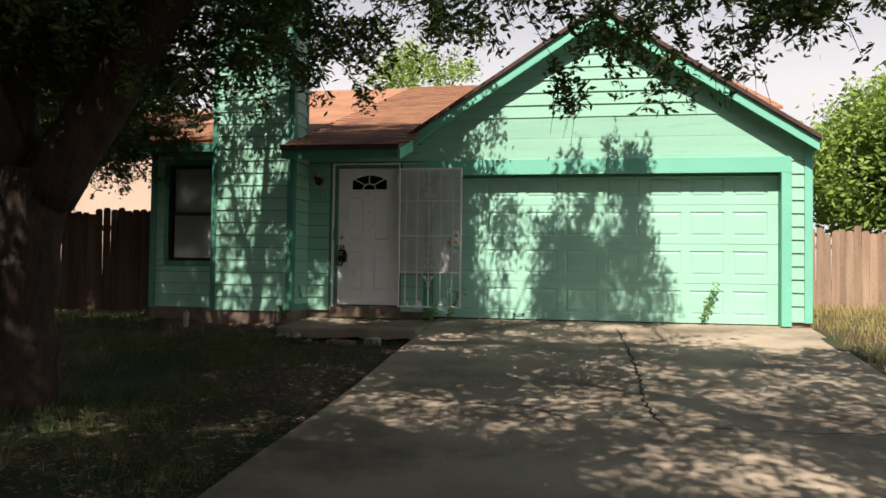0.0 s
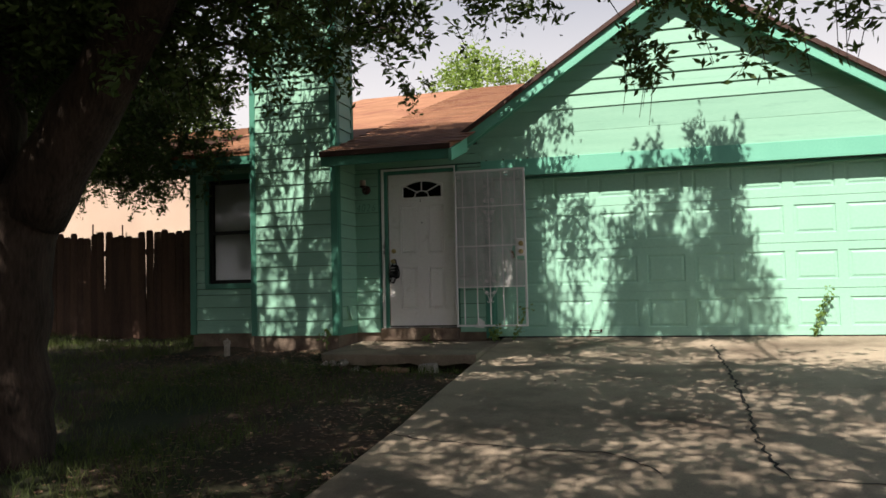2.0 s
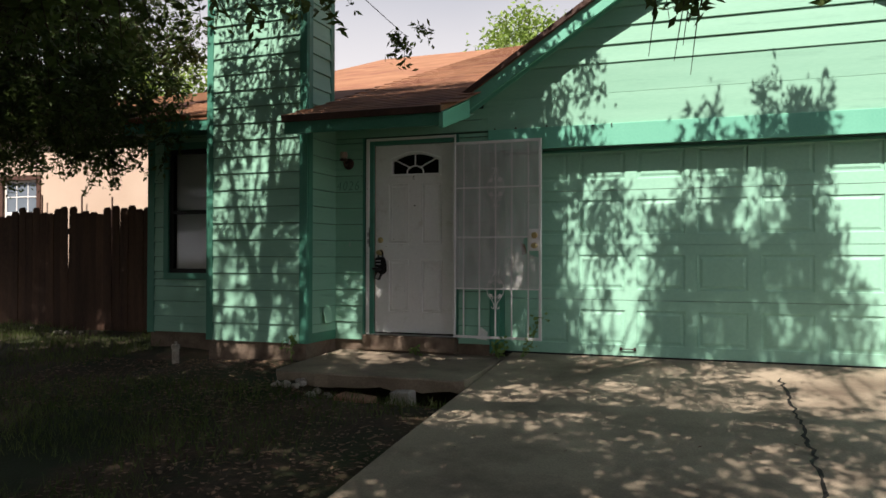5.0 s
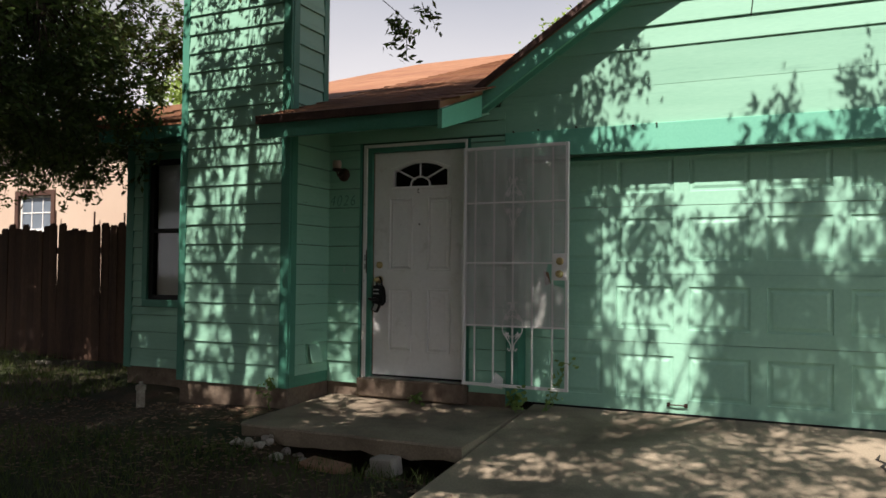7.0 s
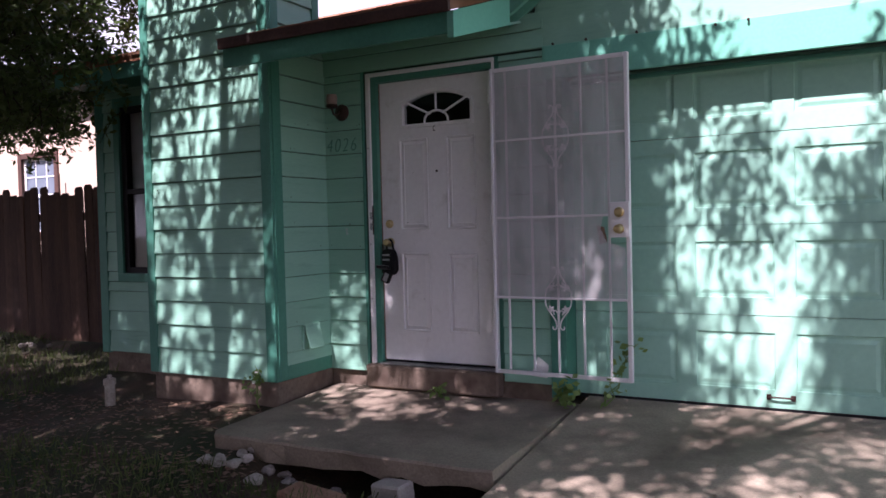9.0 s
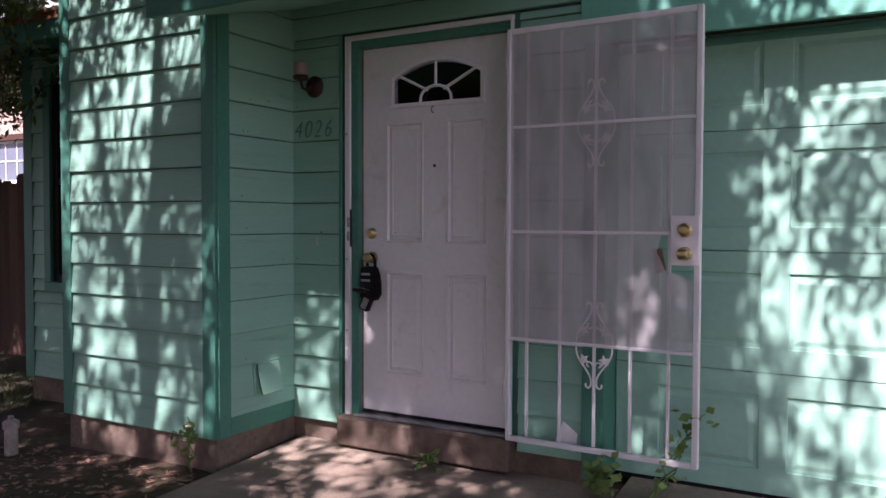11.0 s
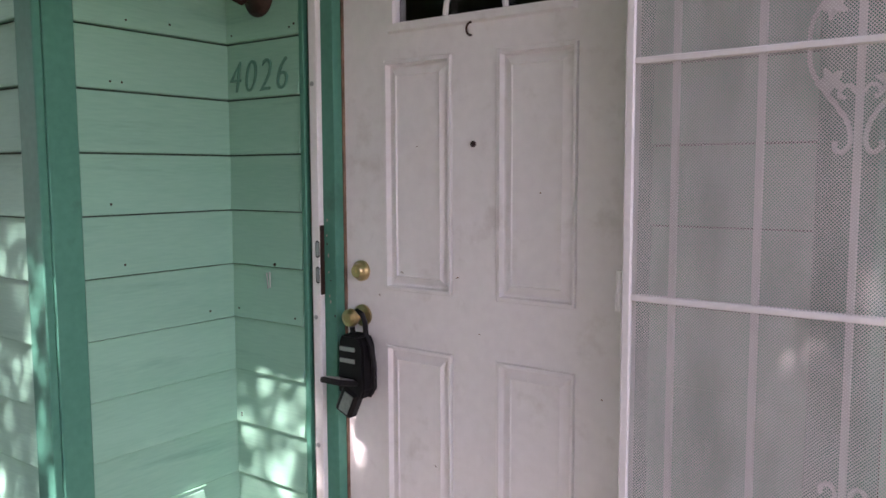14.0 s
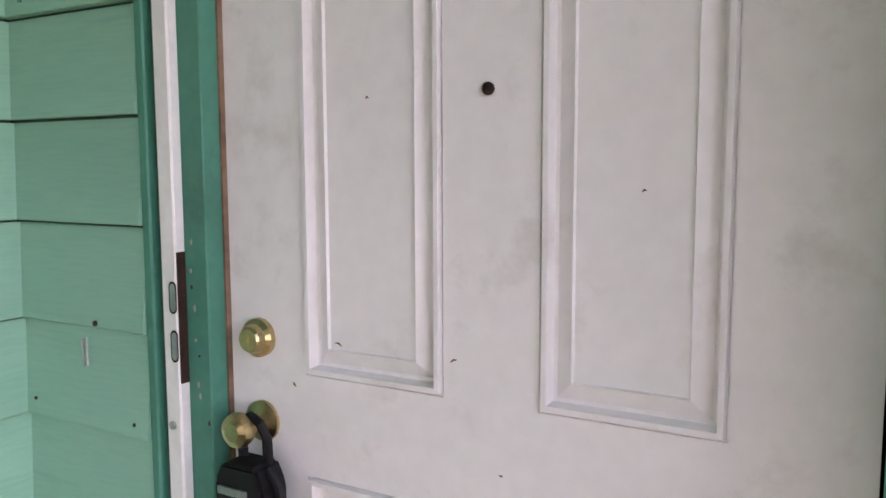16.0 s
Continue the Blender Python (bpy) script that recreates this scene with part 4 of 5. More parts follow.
# ---- big shade tree ----
def build_tree():
    tree = thing("shade_tree", "large shade tree with forked rough trunk and drooping boughs", "tree")
    rnd = random.Random(11)
    limbs = [
        [(-1.62, -5.35, -0.75, 0.52), (-1.60, -5.33, -0.35, 0.40), (-1.58, -5.30, 0.3, 0.345), (-1.55, -5.28, 0.95, 0.322), (-1.50, -5.25, 1.5, 0.36)],
        [(-1.36, -5.25, 1.30, 0.27), (-0.92, -5.2, 2.0, 0.24), (-0.4, -5.2, 2.8, 0.20), (0.4, -5.3, 4.1, 0.15), (2.0, -5.5, 4.9, 0.11), (4.2, -5.8, 5.4, 0.06)],
        [(-1.62, -5.3, 1.35, 0.26), (-1.75, -5.3, 2.2, 0.22), (-1.9, -5.1, 3.4, 0.18), (-2.0, -4.7, 4.8, 0.13), (-2.2, -4.0, 6.2, 0.07)],
        [(-1.70, -5.2, 1.5, 0.18), (-2.3, -4.5, 2.5, 0.15), (-3.0, -3.2, 3.5, 0.11), (-3.6, -2.0, 4.2, 0.08), (-4.1, -0.9, 4.4, 0.04)],
        [(-1.60, -5.4, 1.5, 0.19), (-1.6, -6.3, 2.8, 0.16), (-1.0, -7.6, 4.2, 0.12), (0.5, -9.0, 5.2, 0.09), (2.2, -10.4, 5.8, 0.05)],
        [(-1.75, -5.4, 1.5, 0.18), (-2.8, -6.0, 2.8, 0.15), (-4.4, -6.8, 4.2, 0.11), (-6.2, -7.4, 5.0, 0.06)],
        [(-0.4, -5.2, 2.8, 0.12), (0.3, -4.9, 3.7, 0.09), (1.0, -4.6, 4.2, 0.06), (1.8, -4.4, 4.5, 0.03)],
        [(-1.45, -3.75, 3.4, 0.085), (-1.35, -3.55, 4.35, 0.07), (-1.28, -3.45, 5.1, 0.055), (-1.2, -3.2, 6.4, 0.03)],
        [(-2.0, -4.75, 3.2, 0.10), (-1.7, -4.2, 3.3, 0.09), (-1.45, -3.75, 3.4, 0.085)],
        [(-1.36, -3.57, 4.25, 0.05), (-1.60, -3.45, 4.9, 0.04), (-1.85, -3.3, 5.6, 0.02)],
        [(0.4, -5.3, 4.1, 0.09), (2.0, -6.8, 4.9, 0.07), (3.8, -8.2, 5.3, 0.04)],
    ]
    bm = bmesh.new()
    for limb in limbs:
        pts = []
        for a, b in zip(limb, limb[1:]):
            for k in range(4):
                f = k / 4
                pts.append([a[i] + (b[i] - a[i]) * f + (rnd.uniform(-0.015, 0.015) if i < 3 else 0) for i in range(4)])
        pts.append(list(limb[-1]))
        for q in pts:
            q[0] -= 0.06
        tube(bm, [q[:3] for q in pts], [q[3] * rnd.uniform(0.94, 1.06) for q in pts], 14)
    part("trunk", bm, M_BARK, tree, "rough dark bark", smooth=True)
    nodes = [Vector(q[:3]) for limb in limbs[1:] for q in limb[1:]]
    bm = bmesh.new()
    cents, big = [], []
    for c, r, k, s in CLUMPS:
        c = Vector(c)
        near = min(nodes, key=lambda q: (q - c).length)
        mid = (near + c) / 2 + Vector((rnd.uniform(-0.2, 0.2), rnd.uniform(-0.2, 0.2), 0.15))
        tube(bm, [near, mid, c], [0.010, 0.007, 0.003], 5)
        n_tw = max(3, int(k / (34 if s == 1.0 else 15)))
        for tw in range(n_tw):
            d = Vector((rnd.gauss(0, 1), rnd.gauss(0, 1), rnd.gauss(0, 0.8) - 0.35)).normalized()
            ln = r[0] * rnd.uniform(0.55, 1.05)
            start = c + Vector((rnd.uniform(-1, 1) * r[0], rnd.uniform(-1, 1) * r[1], rnd.uniform(-1, 1) * r[2])) * 0.55
            tip = start + Vector((d.x * r[0], d.y * r[1], d.z * r[2])) * 0.75 + Vector((0, 0, -0.12))
            bend = (start + tip) / 2 + Vector((0, 0, 0.08))
            if s == 1.0 or tw % 4 == 0:
                tube(bm, [start, bend, tip], [0.006, 0.004, 0.002], 4, caps=False)
            for j in range(int(k / n_tw)):
                f = rnd.random() ** 0.8
                q = start.lerp(bend, f * 2) if f < 0.5 else bend.lerp(tip, f * 2 - 1)
                if q.x > 1.8 and q.z < (2.3 if q.y < -4.3 else 3.58 + 0.36 * q.y):
                    continue
                (cents if s < 1.5 else big).append((q.x + rnd.gauss(0, 0.045 * s), q.y + rnd.gauss(0, 0.045 * s), q.z + rnd.gauss(0, 0.04 * s) - 0.02))
    tagged(part("branchwork", bm, M_BARK, tree, "thin branches"), kind="stuff")
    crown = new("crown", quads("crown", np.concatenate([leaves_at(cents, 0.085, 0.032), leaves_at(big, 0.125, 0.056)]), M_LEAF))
    crown.parent = tree
    tagged(crown, "dark green narrow leaves in drooping sprays, with unseen boughs added for shade", kind="stuff")
    return tree


def build_clumps():
    """Boughs of leaves: centre, half sizes, leaves, leaf scale (1 near the walk, 2 high up)."""
    rnd = random.Random(5)
    out = []
    # low drooping sprays in sight of the walk
    for c, r, k in (((3.0, -4.0, 2.45), (0.30, 0.3, 0.40), 170), ((3.35, -4.3, 2.75), (0.45, 0.4, 0.35), 220), ((3.9, -4.2, 2.55), (0.35, 0.35, 0.40), 190),
                    ((4.4, -4.5, 2.60), (0.35, 0.4, 0.42), 210), ((4.9, -4.6, 2.85), (0.5, 0.4, 0.30), 260), ((4.0, -4.6, 3.1), (0.8, 0.5, 0.3), 380),
                    ((5.0, -4.9, 3.25), (0.7, 0.5, 0.3), 330), ((2.0, -4.2, 3.1), (0.5, 0.4, 0.35), 260), ((2.6, -4.6, 3.2), (0.6, 0.4, 0.35), 330),
                    ((1.2, -4.0, 3.05), (0.5, 0.45, 0.42), 300), ((0.5, -3.9, 3.1), (0.5, 0.45, 0.45), 330), ((0.05, -0.35, 3.25), (0.22, 0.2, 0.30), 70),
                    ((0.2, -2.6, 3.3), (0.4, 0.4, 0.35), 190), ((1.55, -2.6, 3.5), (0.45, 0.4, 0.3), 190)):
        out.append((c, r, int(k * 2.3), 1.0))
    for _ in range(16):
        out.append(((rnd.uniform(2.8, 6.2), rnd.uniform(-5.0, -4.2), rnd.uniform(2.95, 3.5)), (0.6, 0.4, 0.25), 420, 1.0))
    # bough hanging beside the house
    for _ in range(9):
        out.append(((rnd.uniform(-3.7, -2.6), rnd.uniform(-1.4, -0.75), rnd.uniform(2.5, 3.3)), (0.4, 0.3, 0.35), 400, 1.0))
    for _ in range(115):
        c = (rnd.uniform(-7.4, -3.4), rnd.uniform(-1.4, 0.6), rnd.uniform(2.3, 4.8))
        out.append((c, (0.5, 0.5, 0.45), 430, 1.0))
    for _ in range(64):
        out.append(((rnd.uniform(-9.5, -4.3), rnd.uniform(-0.6, 2.0), rnd.uniform(2.7, 6.0)), (0.6, 0.6, 0.5), 430, 1.0))
    # boughs round the trunk and towards the house
    for _ in range(52):
        out.append(((rnd.uniform(-4.2, 0.9), rnd.uniform(-5.4, -3.7), rnd.uniform(2.5, 4.0)), (0.55, 0.5, 0.38), 420, 1.0))
    for _ in range(34):
        out.append(((rnd.uniform(-5.2, -2.4), rnd.uniform(-3.7, -1.5), rnd.uniform(2.5, 4.2)), (0.55, 0.55, 0.4), 420, 1.0))
    # high canopy over lawn and drive
    for _ in range(430):
        x, y = rnd.uniform(-9.5, 6.6), rnd.uniform(-15.0, -4.0)
        z = rnd.uniform(4.3, 6.6)
        lit = y + z / 1.35
        if (x > 3.9 and lit > -1.7) or (x > 4.8 and lit > -2.6) or (x > 5.9 and lit > -5.0) or (x > 0.7 and lit > -0.3) or (-2.3 < x < -0.8 and lit > -0.6 and rnd.random() < 0.75):
            continue
        if rnd.random() < (0.07 if x > -1.0 else 0.34):
            continue
        out.append(((x, y, z), (0.95, 0.95, 0.45), 440, 2.0))
    for _ in range(24):
        out.append(((rnd.uniform(-7.5, 0.6), rnd.uniform(-12.5, -5.2), rnd.uniform(4.0, 6.4)), (0.95, 0.95, 0.45), 440, 2.0))

    # unseen boughs added right of the walk to block sky light
    for _ in range(60):
        out.append(((rnd.uniform(6.2, 10.5), rnd.uniform(-16.0, -9.0), rnd.uniform(2.0, 5.6)), (0.75, 0.8, 0.5), 420, 2.0))
    # the crown goes on past the trunk
    for _ in range(26):
        out.append(((rnd.uniform(-3.6, -0.7), rnd.uniform(-5.2, -3.6), rnd.uniform(2.7, 4.0)), (0.5, 0.45, 0.35), 430, 1.0))
    # more unseen boughs, added behind the walk and far left against low sky light
    for _ in range(460):
        out.append(((rnd.uniform(-12, 10), rnd.uniform(-18.5, -13.4), rnd.uniform(0.5, 7.2)), (0.9, 0.8, 0.55), 400, 2.0))
    for _ in range(70):
        out.append(((rnd.uniform(-12.5, -8.5), rnd.uniform(-14.0, -2.5), rnd.uniform(1.8, 5.6)), (0.75, 0.8, 0.5), 420, 2.0))

    # thick inner crown over the trunk
    for _ in range(60):
        out.append(((rnd.uniform(-4.6, -0.2), rnd.uniform(-7.0, -4.6), rnd.uniform(2.5, 4.2)), (0.6, 0.55, 0.45), 430, 1.0))

    sh = random.Random(42)

    def shade(count, xs, zs, wall_y, heights, size, leaves):
        """Boughs added up-sun, mostly out of view, to shade a stretch of the house."""
        for _ in range(count):
            z = sh.uniform(*heights)
            tx, tz = sh.uniform(*xs), sh.uniform(*zs)
            out.append(((tx, wall_y - (z - tz) / 1.35, z), size, leaves, 1.2))
    def cover(count, xs, ys, size, leaves):
        """Boughs added up-sun, mostly out of view, to shade a stretch of ground."""
        for _ in range(count):
            z = sh.uniform(4.4, 6.4)
            out.append(((sh.uniform(*xs), sh.uniform(*ys) - (z + 0.45) / 1.35, z), size, leaves, 1.4))
    cover(46, (-1.8, 1.1), (-9.5, -1.6), (0.75, 0.6, 0.4), 420)
    cover(40, (1.1, 3.4), (-9.5, -1.2), (0.6, 0.5, 0.35), 330)
    cover(44, (-0.9, 2.2), (-7.0, -2.3), (0.5, 0.45, 0.35), 320)
    cover(20, (-0.95, 0.8), (-1.5, -0.3), (0.27, 0.24, 0.25), 160)
    shade(50, (2.6, 4.2), (0.0, 1.6), WY, (4.2, 5.6), (0.28, 0.3, 0.25), 190)
    shade(6, (3.0, 4.1), (1.6, 2.55), WY, (4.2, 5.2), (0.13, 0.2, 0.28), 110)
    shade(20, (1.2, 2.1), (0.0, 2.9), WY, (4.2, 5.4), (0.22, 0.3, 0.3), 150)
    shade(34, (0.5, 1.45), (0.1, 2.5), WY, (4.2, 5.4), (0.25, 0.3, 0.3), 210)
    shade(6, (0.6, 1.5), (1.3, 2.4), -0.13, (4.2, 5.4), (0.25, 0.3, 0.25), 200)
    shade(12, (-0.5, 0.6), (-0.1, 0.75), WY, (4.0, 5.4), (0.26, 0.3, 0.22), 190)
    shade(27, (-2.2, -0.9), (0.1, 4.4), CY, (4.3, 5.8), (0.24, 0.3, 0.3), 160)
    shade(16, (-0.9, 0.8), (2.35, 2.55), -0.95, (4.4, 5.8), (0.35, 0.35, 0.2), 260)
    shade(20, (-0.3, 0.8), (2.1, 2.4), EAVE_Y, (4.4, 5.6), (0.3, 0.3, 0.2), 220)
    shade(26, (-0.9, 1.0), (2.4, 3.0), 0.0, (4.8, 6.2), (0.4, 0.5, 0.3), 260)
    shade(20, (-0.9, 1.0), (2.45, 2.75), -0.6, (4.6, 6.0), (0.4, 0.4, 0.25), 260)
    shade(16, (-0.9, 1.0), (2.8, 3.1), 0.5, (4.8, 6.2), (0.4, 0.4, 0.25), 260)
    shade(24, (-3.5, -2.1), (0.2, 2.4), WY, (4.4, 5.8), (0.35, 0.4, 0.3), 260)
    shade(22, (-9.0, -2.2), (0.0, 3.0), 0.6, (4.6, 6.4), (0.6, 0.6, 0.35), 420)
    shade(30, (-7.6, -3.6), (0.0, 1.7), 0.9, (4.6, 6.4), (0.7, 0.7, 0.35), 420)
    shade(10, (-0.9, 3.9), (-0.2, 0.0), -0.9, (4.4, 6.0), (0.45, 0.35, 0.3), 240)
    shade(6, (0.85, 1.4), (0.7, 1.9), -0.13, (4.2, 5.4), (0.22, 0.3, 0.25), 170)
    shade(5, (2.9, 3.6), (1.1, 2.2), WY, (4.2, 5.4), (0.22, 0.3, 0.28), 150)
    shade(5, (2.9, 4.0), (2.1, 2.55), WY, (4.2, 5.2), (0.13, 0.2, 0.28), 110)
    # no bough shades the beige wall beyond the fence
    return [q for q in out if not (q[0][0] < -4.2 and 0.9 < q[0][2] - 1.35 * (3.9 - q[0][1]) < 4.2)]


CLUMPS = build_clumps()
build_tree()


def far_tree(name, label, at, spread, height, count, seed):
    t = thing(name, label, "tree", at)
    rnd = random.Random(seed)
    bm = tube(bmesh.new(), [(0, 0, -0.2), (0.1, 0, height * 0.35), (0.0, 0.1, height * 0.8)], [0.22, 0.17, 0.05], 10)
    for _ in range(9):
        a = rnd.uniform(0, 6.28)
        z = rnd.uniform(0.35, 0.7) * height
        tube(bm, [(0.05, 0, z), (math.cos(a) * spread * 0.45, math.sin(a) * spread * 0.45, z + 0.8), (math.cos(a) * spread * 0.8, math.sin(a) * spread * 0.8, z + 1.3)], [0.09, 0.06, 0.02], 6)
    part("trunk", bm, M_BARK, t)
    cents = []
    for _ in range(count // 90):
        a, u = rnd.uniform(0, 6.28), rnd.random() ** 0.5
        zc = rnd.uniform(0.38, 1.0)
        rad = spread * math.sin(math.pi * min(1, max(0.08, (zc - 0.2) / 0.85))) ** 0.6
        c = (math.cos(a) * u * rad, math.sin(a) * u * rad, zc * height)
        for _ in range(90):
            cents.append([c[i] + rnd.gauss(0, 0.28) for i in range(3)])
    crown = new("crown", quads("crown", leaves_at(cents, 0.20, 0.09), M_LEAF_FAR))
    crown.parent = t
    tagged(crown, kind="stuff")
    return t


far_tree("tree", "bright green leafy tree behind the pale fence", (11.5, 10.6, 0), 2.9, 5.5, 34000, 21)
far_tree("tree", "green tree behind the house roof", (-3.5, 20.0, 0), 3.4, 9.4, 9000, 22)
far_tree("tree", "green tree behind the house roof", (-14.5, 14.0, 0), 3.5, 7.5, 9000, 23)


# ---- entry clutter ----
def build_window():
    win = tagged(new("window_1"), "dark framed sash window with white blinds closed", "window", kind="structure")
    x0, x1, z0, z1 = -3.17, -2.0, 0.79, 2.26
    for r in ((x0, x0 + 0.05, z0, z1), (x1 - 0.05, x1, z0, z1), (x0 + 0.05, x1 - 0.05, z1 - 0.05, z1), (x0 + 0.05, x1 - 0.05, z0, z0 + 0.05), (x0 + 0.05, x1 - 0.05, 1.49, 1.535)):
        part("window_frame", boxes((r[0], r[1], -0.045, 0.02, r[2], r[3]), bevel=0.003), M_BLACK, win, "dark window frame")
    part("window_sill", boxes((x0 - 0.05, x1, WY - 0.045, -0.02, z0 - 0.075, z0 - 0.002), bevel=0.004), M_TRIM, win, "teal sill")
    part("casing", boxes((x0 - 0.075, x0 - 0.002, WY - 0.026, WY - 0.001, z0 - 0.002, z1 + 0.08), bevel=0.003), M_TRIM, win, "teal casing")
    part("casing", boxes((x0 - 0.002, x1, WY - 0.026, WY - 0.001, z1 + 0.002, z1 + 0.08), bevel=0.003), M_TRIM, win, "teal casing")
    for za, zb in ((z0 + 0.05, 1.49), (1.535, z1 - 0.05)):
        g = part("pane", boxes((x0 + 0.05, x1 - 0.05, -0.006, -0.002, za, zb)), M_GLASS, win, "glass pane")
        g.visible_shadow = False
    z = z0 + 0.03
    slat = None
    while z < z1 - 0.02:
        if slat is None:
            bm = bmesh.new()
            prism(bm, [(0.0, 0.0), (0.006, 0.0), (0.012, 0.044), (0.008, 0.044)], "x", x0 + 0.02, x1 - 0.02)
            slat = mesh_of("blind_slat", bm, M_BLIND)
        ob = new("blind_slat", slat)
        ob.parent = win
        ob.location = (0, 0.03, z)
        z += 0.04
    part("backing", boxes((x0, x1, 0.30, 0.32, z0, z1)), M_DARK, win, "dark room behind the blinds")


build_window()


def build_lamp():
    lamp = thing("wall_lamp", "small dark bronze wall lamp with frosted glass cup", "lamp", (-0.755, WY - 0.017, 2.0))
    part("back_plate", lathe(bmesh.new(), [(0.062, 0.0), (0.062, 0.006), (0.052, 0.018), (0.03, 0.03), (0.012, 0.034)], (0, 0, 0), 22, "y"), M_BRONZE, lamp, smooth=False)
    part("arm", tube(bmesh.new(), [(0, -0.03, 0.0), (0, -0.07, -0.03), (0, -0.11, -0.02), (0, -0.125, 0.02)], 0.008, 8), M_BRONZE, lamp)
    part("cup", lathe(bmesh.new(), [(0.012, 0.0), (0.038, 0.008), (0.044, 0.022), (0.042, 0.03)], (0, -0.125, 0.015), 20), M_BRONZE, lamp)
    part("shade", lathe(bmesh.new(), [(0.034, 0.0), (0.042, 0.025), (0.041, 0.05), (0.036, 0.068), (0.038, 0.072), (0.032, 0.068), (0.035, 0.04)], (0, -0.125, 0.045), 20), M_FROST, lamp, "frosted glass cup", smooth=True)


build_lamp()


def build_number():
    num = thing("house_number", "dark green house number reading 4026", "house number", (-0.905, WY - 0.0225, 1.712))
    num.rotation_euler = (radians(90), 0, 0)
    for k, ch in enumerate("4026"):
        cu = bpy.data.curves.new("digit", "FONT")
        cu.body, cu.size, cu.extrude, cu.shear, cu.offset = ch, 0.145, 0.003, 0.22, -0.0025
        ob = bpy.data.objects.new("digit", cu)
        scene.collection.objects.link(ob)
        bpy.context.view_layer.update()
        me = bpy.data.meshes.new_from_object(ob.evaluated_get(bpy.context.evaluated_depsgraph_get()))
        me.materials.clear()
        me.materials.append(M_NUMBER)
        bpy.data.objects.remove(ob)
        d = new("digit", me)
        d.parent = num
        d.scale = (0.80, 1, 1)
        d.location = (0.072 * k, 0, 0)


build_number()


def build_lockbox():
    k = thing("key_lock_box", "black realtor lock box hanging open on the brass door knob", "lock box", (-0.385, -0.045, 1.030))
    k.scale = (1.12, 1.0, 1.05)
    part("shackle", tube(bmesh.new(), [(-0.022, 0.01, -0.065), (-0.024, 0.005, -0.01), (-0.017, 0.0, 0.012), (0.0, 0.0, 0.020), (0.017, 0.0, 0.012), (0.024, 0.005, -0.01), (0.022, 0.01, -0.065)], 0.0075, 10), M_BLACK, k)
    bm = bmesh.new()
    prism(bm, [(-0.046, -0.215), (0.036, -0.225), (0.046, -0.20), (0.044, -0.075), (0.030, -0.045), (-0.030, -0.045), (-0.044, -0.075)], "y", -0.034, 0.026)
    bmesh.ops.bevel(bm, geom=list(bm.edges), offset=0.006, segments=2, affect="EDGES")
    body = part("body", bm, M_BLACK, k)
    for z in (-0.085, -0.118):
        part("key_row", boxes((-0.034, 0.018, -0.038, -0.033, z - 0.006, z + 0.006), bevel=0.001), M_STEEL, body, "worn button row")
    bm = bmesh.new()
    box(bm, -0.043, 0.030, -0.115, -0.034, -0.188, -0.172, bevel=0.004)
    bmesh.ops.rotate(bm, verts=bm.verts, cent=(0, -0.034, -0.18), matrix=Matrix.Rotation(radians(-14), 3, "X"))
    part("door_flap", bm, M_BLACK, k, "open black flap")
    bm = boxes((-0.034, 0.022, -0.108, -0.045, -0.1715, -0.1695))
    bmesh.ops.rotate(bm, verts=bm.verts, cent=(0, -0.034, -0.18), matrix=Matrix.Rotation(radians(-14), 3, "X"))
    part("flap_label", bm, M_STEEL, k, "scratched grey label")
    turn = Matrix.Rotation(radians(24), 3, "Y")
    bm = bmesh.new()
    box(bm, -0.030, 0.030, -0.042, -0.006, -0.285, -0.205, bevel=0.007)
    bmesh.ops.rotate(bm, verts=bm.verts, cent=(0.012, -0.02, -0.215), matrix=turn)
    tail = part("key_tray", bm, M_BLACK, k)
    bm = boxes((-0.014, 0.018, -0.0445, -0.0415, -0.274, -0.216))
    bmesh.ops.rotate(bm, verts=bm.verts, cent=(0.012, -0.02, -0.215), matrix=turn)
    part("tray_label", bm, M_STEEL, tail, "grey plate")
    bm = tube(bmesh.new(), [(0.034, -0.006, -0.05), (0.052, -0.006, -0.075), (0.062, -0.006, -0.13), (0.062, -0.006, -0.19), (0.044, -0.006, -0.215)], 0.0075, 8)
    part("strap", bm, M_BLACK, k, "black side strap")


build_lockbox()


def build_vent():
    v = thing("dryer_vent", "grey plastic vent hood with hanging flap on the chase siding", "vent", (CX1 - 0.004, -0.31, 0.27))
    part("frame", boxes((0.0, 0.02, -0.10, -0.088, 0.0, 0.17), (0.0, 0.02, 0.088, 0.10, 0.0, 0.17), (0.0, 0.025, -0.10, 0.10, 0.17, 0.182)), M_SIDING, v)
    bm = boxes((0.0, 0.006, -0.086, 0.086, -0.17, 0.0), bevel=0.002)
    bmesh.ops.rotate(bm, verts=bm.verts, cent=(0, 0, 0), matrix=Matrix.Rotation(radians(-15), 3, "Y"))
    bmesh.ops.translate(bm, verts=bm.verts, vec=(0.022, 0.0, 0.17))
    part("flap", bm, M_SIDING, v, "pale hanging flap")


build_vent()

hook = thing("wall_hook", "small bent nail and clip on the siding", "hook", (-0.735, WY - 0.02, 1.14))
part("clip", tube(bmesh.new(), [(-0.008, 0.0, -0.05), (-0.008, -0.004, 0.0), (0.006, -0.004, 0.004), (0.006, -0.004, -0.045)], 0.002, 6), M_STEEL, hook)
part("nail", lathe(bmesh.new(), [(0.005, 0.0), (0.005, 0.006), (0.002, 0.008)], (0.03, 0.0, 0.03), 8, "y"), M_BRONZE, hook)

